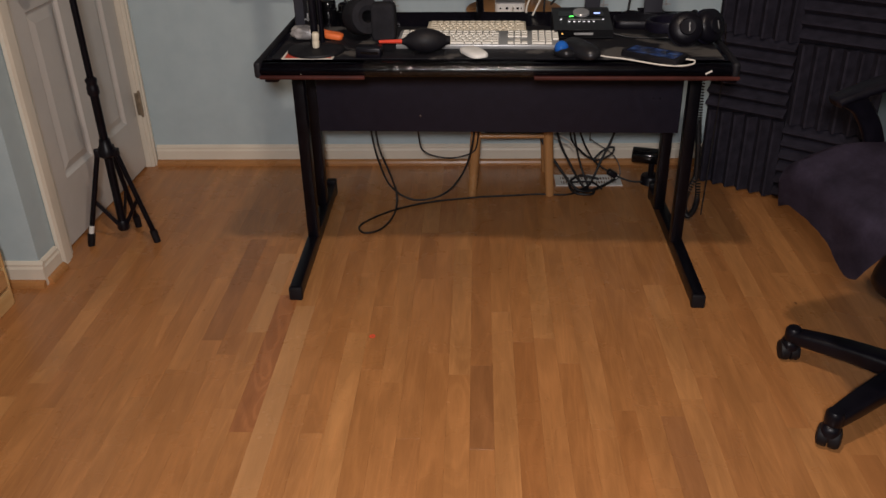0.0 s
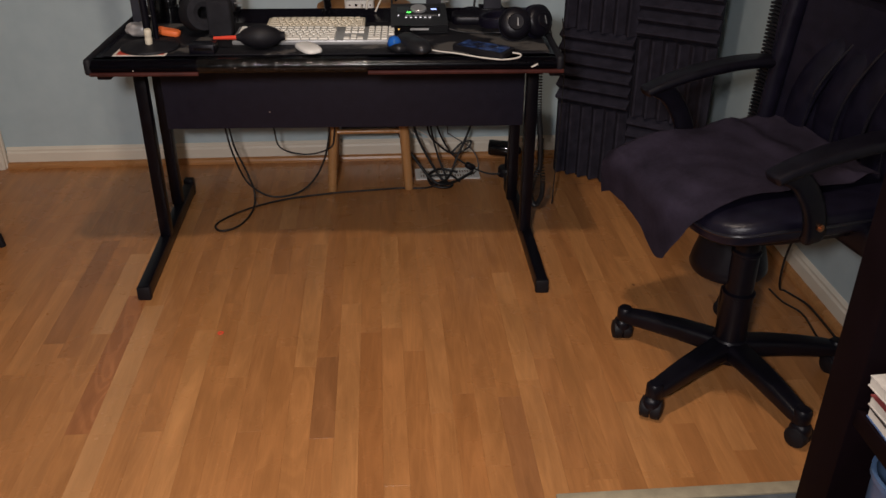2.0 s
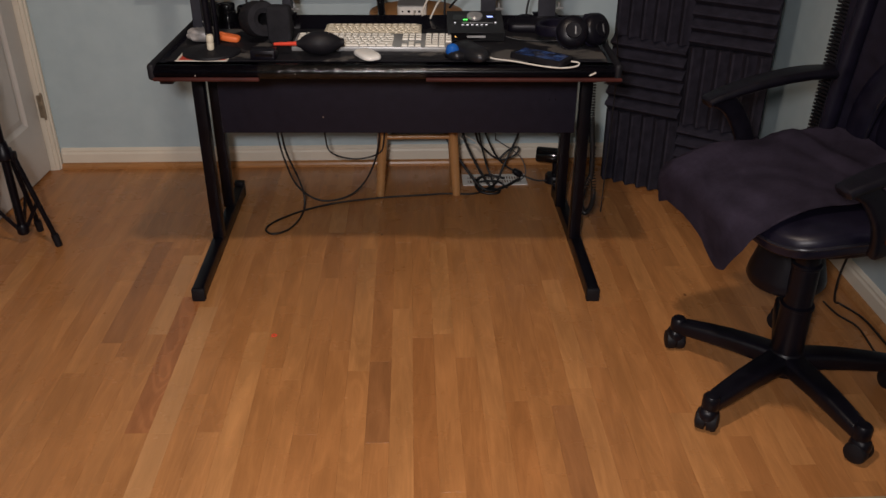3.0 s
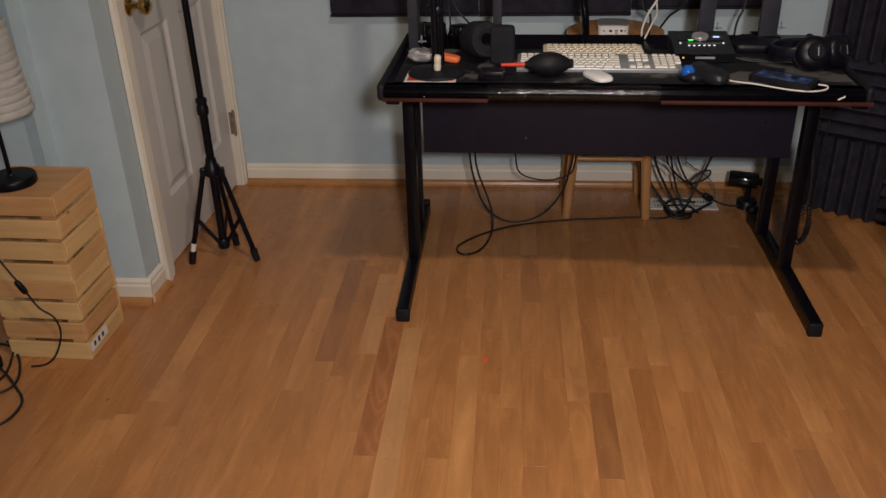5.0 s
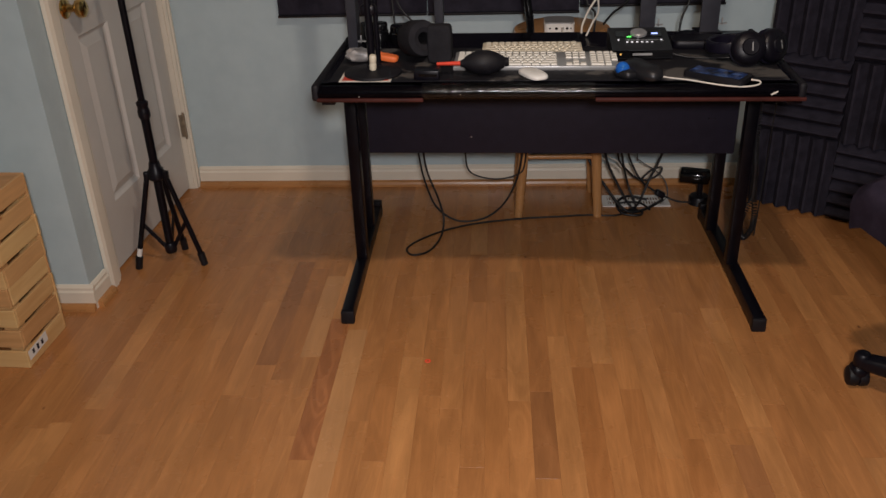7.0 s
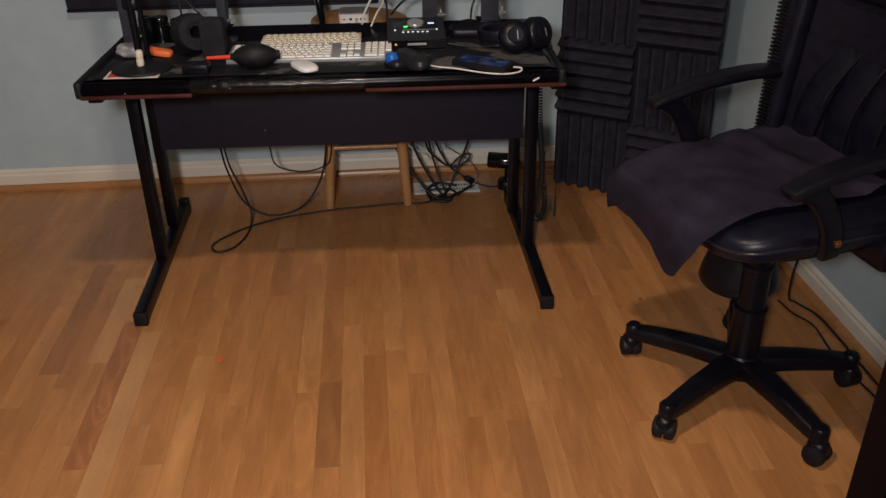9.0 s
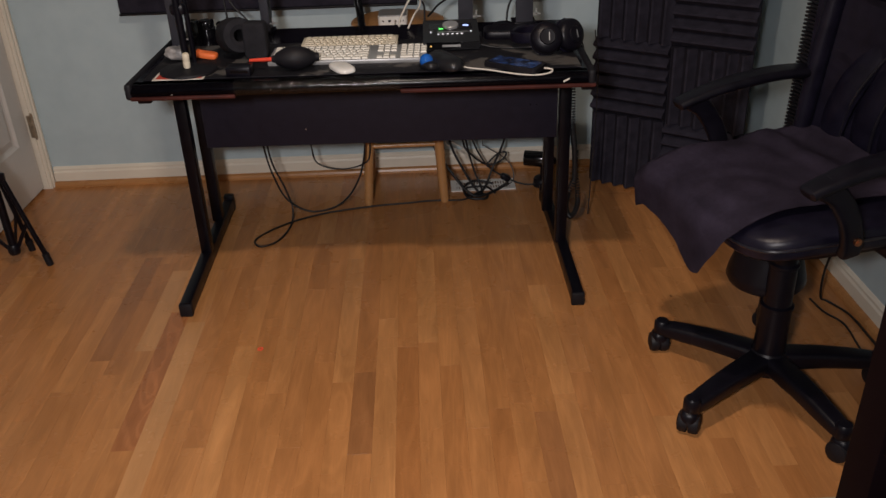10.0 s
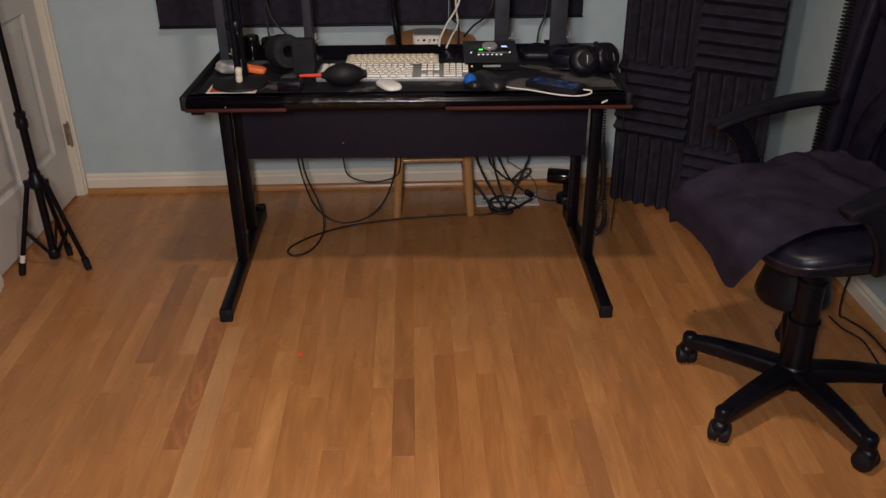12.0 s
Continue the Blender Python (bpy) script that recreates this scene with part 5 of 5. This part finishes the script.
for pts, r in TANGLE:
    cable("tangled_cable", pts, r, CORD, "black cable in the tangle under the desk")
cable("grey_lead", [(0.44, 2.95, 0.55), (0.465, 3.12, 0.19), (0.477, 3.13, 0.155), (0.545, 3.13, 0.108), (0.580, 3.13, 0.065), (0.588, 3.11, 0.02), (0.560, 3.08, 0.006), (0.53, 3.06, 0.006)], 0.0022, plain("grey_cord", (0.09, 0.085, 0.085), 0.5), "thin grey lead curling to the floor")
for k in range(2):
    cable("white_lead", [(0.30, 2.93, 0.40), (0.318, 3.05, 0.232 - 0.015 * k), (0.345, 3.07, 0.200 - 0.02 * k), (0.385, 3.08, 0.172 - 0.02 * k), (0.402, 3.08, 0.15 - 0.02 * k)], 0.0024, WHITE_CORD, "short white lead among the black cables")
box_ob = lone("inline_adapter", cushion(mesh(), (0, 0, 0), (0.042, 0.026, 0.024), pose(0, 0, 0, 0, 30, 0), 4, 16, 10), BLACK_PLASTIC, pose(0.552, 3.08, 0.040), "small black inline cable adapter", "adapter")
cable("rung_cable", [(0.066, 2.983, 0.247), (0.09, 2.983, 0.2475), (0.13, 2.980, 0.249), (0.20, 2.983, 0.2475), (0.26, 2.982, 0.248), (0.290, 2.983, 0.247)], 0.0045, CORD, "black cable lying along the stool rung")

# floor register
def make_vent():
    d = thing("floor_vent", pose(0.464, 3.098, 0.0005), "white slotted metal floor register by the wall", "vent")
    bm = mesh()
    w, h, t = 0.252, 0.098, 0.005
    for c, s in (((0, h / 2 - 0.008, t / 2), (w, 0.016, t)), ((0, -h / 2 + 0.008, t / 2), (w, 0.016, t)), ((-w / 2 + 0.011, 0, t / 2), (0.022, h - 0.032, t)), ((w / 2 - 0.011, 0, t / 2), (0.022, h - 0.032, t)), ((0, 0, t / 2), (w - 0.044, 0.006, t))):
        box(bm, c, s)
    part("vent_frame", bm, WHITE_PLASTIC, d, smooth=0)
    # flat brown sheet painted in for the dark inside the duct
    part("vent_shadow", box(mesh(), (0, 0, 0.0006), (w - 0.044, h - 0.032, 0.001)), SUBFLOOR, d)
    louvre = mesh_of(box(mesh(), (0, 0, 0), (0.0055, 0.030, 0.003), pose(0, 0, 0, 0, 25, 0)), "louvre", 0)
    louvre.materials.append(WHITE_PLASTIC)
    for r in (-1, 1):
        for i in range(20):
            ob = new("louvre", louvre)
            ob.parent = d
            ob.location = (-0.0985 + i * 0.01037, r * 0.018, 0.0035)
    return d


make_vent()


def make_spot():
    d = thing("spot_camera", pose(0.700, 3.085, 0), "small black cylindrical spot camera on a round foot", "camera")
    part("foot", lathe(mesh(), [(0.0, 0.0), (0.040, 0.0), (0.037, 0.004), (0.037, 0.026), (0.033, 0.031), (0.0, 0.031)], n=30), BLACK_PLASTIC, d)
    part("neck", rod(mesh(), (0, 0, 0.03), (0, 0, 0.082), 0.011, n=14), BLACK_PLASTIC, d)
    part("barrel", lathe(mesh(), [(0.0, -0.060), (0.028, -0.060), (0.030, -0.056), (0.030, 0.035), (0.026, 0.044), (0.014, 0.046), (0.012, 0.060), (0.0, 0.062)], (-0.014, 0.004, 0.108), 28, pose(0, 0, 0, 0, 90, -16)), GLOSS_BLACK, d)
    part("joint", cushion(mesh(), (0.040, -0.012, 0.104), (0.018, 0.022, 0.026), None, 4, 14, 8), BLACK_PLASTIC, d)
    return d


make_spot()

# coiled lead hanging from the desk's end
def coil_line(path, r, turns):
    line = smooth_line(path, 24)
    out = []
    total = len(line) - 1
    for i in range(total * 6 + 1):
        f = i / 6
        k = min(int(f), total - 1)
        p = line[k].lerp(line[k + 1], f - k)
        d = (line[k + 1] - line[k]).normalized()
        side = d.cross(Vector((0, 1, 0.01))).normalized()
        up = side.cross(d)
        a = 2 * math.pi * turns * f / total
        out.append(p + side * (r * math.cos(a)) + up * (r * math.sin(a)))
    return out


bm = sweep(mesh(), coil_line([(0.702, 2.535, 0.715), (0.703, 2.54, 0.565), (0.710, 2.54, 0.436), (0.716, 2.54, 0.380)], 0.0080, 46), ring_section(0.0022, 5))
coil = lone("coiled_cable", bm, CORD, Matrix(), "black coiled lead hanging from the desk edge", "cable", smooth=60)
part("sleeve", sweep(mesh(), smooth_line([(0.716, 2.54, 0.385), (0.720, 2.54, 0.325), (0.722, 2.54, 0.260)], 6), ring_section(0.0085, 10)), CORD, coil)
bm = sweep(mesh(), coil_line([(0.722, 2.54, 0.269), (0.702, 2.54, 0.209), (0.698, 2.54, 0.163), (0.713, 2.54, 0.130), (0.732, 2.54, 0.158), (0.735, 2.54, 0.209), (0.726, 2.545, 0.288), (0.724, 2.55, 0.362)], 0.0070, 56), ring_section(0.0022, 5))
part("lower_coil", bm, CORD, coil)
cable("hanging_cable", [(0.80, 2.72, 0.70), (0.83, 2.78, 0.55), (0.835, 2.80, 0.35), (0.825, 2.78, 0.12), (0.82, 2.77, 0.02)], 0.0022, CORD, "thin black cable hanging beside the coiled lead")
cable("desk_end_cable", [(0.655, 2.46, MZ + 0.03), (0.675, 2.46, MZ + 0.022), (0.690, 2.44, Z + 0.022), (0.703, 2.41, Z + 0.006), (0.708, 2.40, Z - 0.05), (0.708, 2.41, Z - 0.12)], 0.0022, CORD, "thin black cable running over the desk's end")

# ---------------------------------------------------------------- by the side wall
cable("wall_cable", [(1.405, 2.10, 0.44), (1.397, 2.11, 0.25), (1.385, 2.12, 0.13), (1.400, 2.14, 0.03), (1.430, 2.150, 0.005), (1.462, 2.075, 0.004), (1.466, 1.960, 0.004), (1.464, 1.850, 0.004), (1.462, 1.66, 0.004)], 0.0035, CORD, "black cable running along the side wall floor")
cable("wall_cable", [(1.385, 2.17, 0.004), (1.395, 2.098, 0.004), (1.425, 2.029, 0.004), (1.417, 1.922, 0.004), (1.413, 1.85, 0.004), (1.43, 1.70, 0.004)], 0.0030, CORD, "thin black cable on the floor by the wall")

# red spot on the floor
bm = mesh()
lathe(bm, [(0.0035, 0.0003), (0.0035, 0.0010), (0.0085, 0.0010), (0.0088, 0.0003)], n=24)
lone("red_mark", bm, Nodes("red_mark").set(color=(0.85, 0.09, 0.04), rough=0.5).mat, pose(-0.256, 2.043, 0.0003), "tiny flat round red mark on the floor", "sticker")

# ---------------------------------------------------------------- rug
RUG_N = Nodes("blue_grey_rug")
rv = RUG_N.coords((1, 1, 1), True)
ra, rb = RUG_N.noise(rv, 14, 4), RUG_N.noise(rv, 420, 3)
RUG_N.set(color=RUG_N.ramp(ra, [(0.3, (0.06, 0.075, 0.095)), (0.7, (0.16, 0.18, 0.20))]), rough=0.95, spec=0.1)
RUG_N.bump(rb, 0.8, 0.004)
BORDER = plain("beige_rug_border", (0.34, 0.29, 0.20), 0.9, vary=0.15, bump=0.5, bump_scale=500)
rug = thing("rug", pose(0.62, 1.362, 0.0005, 0, 0, 0.5), "blue-grey woven rug with a beige border on the oak floor", "rug")
part("pile", slab(mesh(), [(-0.02, -1.60), (0.85, -1.60), (0.85, -0.035), (-0.02, -0.035)], 0.0, 0.009, 0.003), RUG_N.mat, rug)
part("border", box(mesh(), (0.42, -0.017, 0.005), (0.94, 0.034, 0.010), bevel=0.003), BORDER, rug, "beige woven border")
part("border", box(mesh(), (-0.037, -0.818, 0.005), (0.034, 1.566, 0.010), bevel=0.003), BORDER, rug, "beige woven border")

# ---------------------------------------------------------------- bookcase beside the camera
def make_bookcase():
    d = thing("bookcase", pose(0.705, 0.742, 0), "dark espresso wooden bookcase with open shelves", "bookcase")
    part("side_panel", box(mesh(), (0.155, -0.028, 0.60), (0.31, 0.056, 1.20), bevel=0.002), BROWN_WOOD, d)
    part("side_panel", box(mesh(), (0.155, -0.622, 0.60), (0.31, 0.056, 1.20), bevel=0.002), BROWN_WOOD, d)
    part("back_panel", box(mesh(), (0.303, -0.325, 0.60), (0.012, 0.537, 1.19)), BROWN_WOOD, d)
    for z in (0.05, 0.27, 0.52, 0.785, 1.0, 1.185):
        part("shelf", box(mesh(), (0.150, -0.325, z), (0.292, 0.537, 0.022), bevel=0.001), BROWN_WOOD, d)
    return d


make_bookcase()
PAGES = plain("book_pages", (0.46, 0.43, 0.38), 0.8, vary=0.1)
COVERS = [plain("blue_cover", (0.05, 0.09, 0.20), 0.5), plain("black_cover", (0.015, 0.015, 0.016), 0.4), plain("pale_cover", (0.45, 0.42, 0.38), 0.5), plain("maroon_cover", (0.16, 0.03, 0.03), 0.5)]
for k, (y, z, w, h, deep, tilt) in enumerate(((0.555, 0.531, 0.030, 0.19, 0.15, 0), (0.518, 0.531, 0.022, 0.21, 0.16, 4), (0.488, 0.531, 0.026, 0.17, 0.14, 0), (0.45, 0.531, 0.034, 0.20, 0.17, 0), (0.41, 0.531, 0.024, 0.22, 0.16, 0),
                                                   (0.64, 0.281, 0.040, 0.20, 0.16, 0), (0.59, 0.281, 0.030, 0.22, 0.17, 3), (0.54, 0.281, 0.036, 0.19, 0.15, 0))):
    b = thing("book", pose(0.765, y, z + 0.0005, tilt, 0, 0), ("blue hardback book", "black softcover book", "pale softcover book", "maroon hardback book")[k % 4] + " standing on the bookcase shelf", "book", "books in the bookcase")
    part("cover", box(mesh(), (deep / 2 + 0.003, 0, h / 2), (0.006, w, h), bevel=0.001), COVERS[k % 4], b)
    for s in (-1, 1):
        part("cover", box(mesh(), (deep / 2, s * (w / 2 - 0.0015), h / 2), (deep, 0.003, h)), COVERS[k % 4], b)
    part("pages", box(mesh(), (deep / 2 - 0.004, 0, h / 2), (deep - 0.01, w - 0.007, h - 0.006)), PAGES, b)


def make_magazine(k, z):
    w, deep = 0.20 - 0.006 * (k % 3), 0.225 + 0.008 * (k % 2)
    m = thing("magazine", pose(0.812 + 0.003 * (k % 3), 0.560 + 0.004 * (k % 2), z, 0, 0, (0, 3, -2, 4, 1)[k % 5]), "glossy paper magazine in a flat pile on the bookcase shelf", "magazine", "magazines in the bookcase")
    part("pages", box(mesh(), (0, 0, 0.0065), (w - 0.002, deep - 0.002, 0.010)), PAGES, m)
    for j, zz in enumerate((0.0008, 0.0122)):
        part("cover", box(mesh(), (0, 0, zz), (w, deep, 0.0014)), COVERS[(2 * k + j) % 4] if k != 3 else COVERS[2], m)


for k in range(4):
    make_magazine(k, 0.7965 + k * 0.0132)
BIN_BLUE = plain("blue_translucent_plastic", (0.05, 0.09, 0.17), 0.35, vary=0.15)
lone("blue_tub", lathe(mesh(), [(0.0, 0.0), (0.034, 0.0), (0.037, 0.004), (0.045, 0.205), (0.048, 0.207), (0.048, 0.213), (0.043, 0.213), (0.035, 0.008), (0.0, 0.006)], n=36), BIN_BLUE, pose(0.764, 0.632, 0.5312), "small blue plastic tub standing on the bookcase shelf", "tub")

# ---------------------------------------------------------------- floor boards
PITCH, SEAM = 0.0583, -0.503
NAMED = {-1: [(1.637, 2.26, OAK_RED)], 0: [(1.10, 1.63, OAK_PALE), (1.634, 2.20, OAK_PALE)], -2: [(2.06, 2.52, OAK_PALE)], -4: [(2.02, 2.62, OAK_DARK)],
         11: [(2.02, 2.62, OAK)], 9: [(1.585, 1.91, OAK_DARK)], 17: [(1.15, 1.71, OAK_DARK)], 16: [(1.75, 2.3, OAK)], 8: [(1.87, 2.55, OAK)]}
rng = random.Random(11)
boards, rest = [], []
first, last = int((LEFT - 0.05 - SEAM) / PITCH) - 1, int((RIGHT + 0.05 - SEAM) / PITCH) + 1
for k in range(first, last):
    x0, x1 = SEAM + k * PITCH, SEAM + (k + 1) * PITCH
    named = NAMED.get(k, [])
    y = FRONT - 0.1 - rng.random() * 0.5
    while y < BACK + 0.02:
        step = rng.choice((0.31, 0.42, 0.55, 0.62, 0.74, 0.86, 1.05))
        y1 = y + step
        mat = OAK
        for a, b, m in named:
            if a - 0.02 <= y < a + 0.02:
                y1, mat = b, m
            elif y < a < y1 + 0.2:
                y1 = a
        y1 = min(y1, BACK + 0.06)
        if y1 - max(y, FRONT - 0.1) > 0.02:
            (boards if y1 > 1.05 else rest).append((x0, x1, max(y, FRONT - 0.1), y1, mat))
        y = y1


def board_shape(bm, x0, x1, y0, y1, c=0.00016):
    g = 0.00006
    lo = [bm.verts.new((x, y, -0.02)) for x, y in ((x0 + g, y0 + g), (x1 - g, y0 + g), (x1 - g, y1 - g), (x0 + g, y1 - g))]
    mid = [bm.verts.new((x, y, -c)) for x, y in ((x0 + g, y0 + g), (x1 - g, y0 + g), (x1 - g, y1 - g), (x0 + g, y1 - g))]
    top = [bm.verts.new((x, y, 0.0)) for x, y in ((x0 + g + c, y0 + g + c), (x1 - g - c, y0 + g + c), (x1 - g - c, y1 - g - c), (x0 + g + c, y1 - g - c))]
    for a, b in ((lo, mid), (mid, top)):
        for i in range(4):
            j = (i + 1) % 4
            bm.faces.new((a[i], a[j], b[j], b[i]))
    bm.faces.new(top)


boards.sort(key=lambda b: b[2])
for x0, x1, y0, y1, mat in boards[:300]:
    bm = mesh()
    board_shape(bm, 0, x1 - x0, 0, y1 - y0)
    ob = part("plank", bm, mat, floor, smooth=0)
    ob.location = (x0, y0, rng.uniform(-0.00012, 0.0))
bm = mesh()
for x0, x1, y0, y1, mat in boards[300:] + rest:
    board_shape(bm, x0, x1, y0, y1)
ob = part("planks", bm, OAK_REST, floor, smooth=0)
ob["kind"] = "stuff"
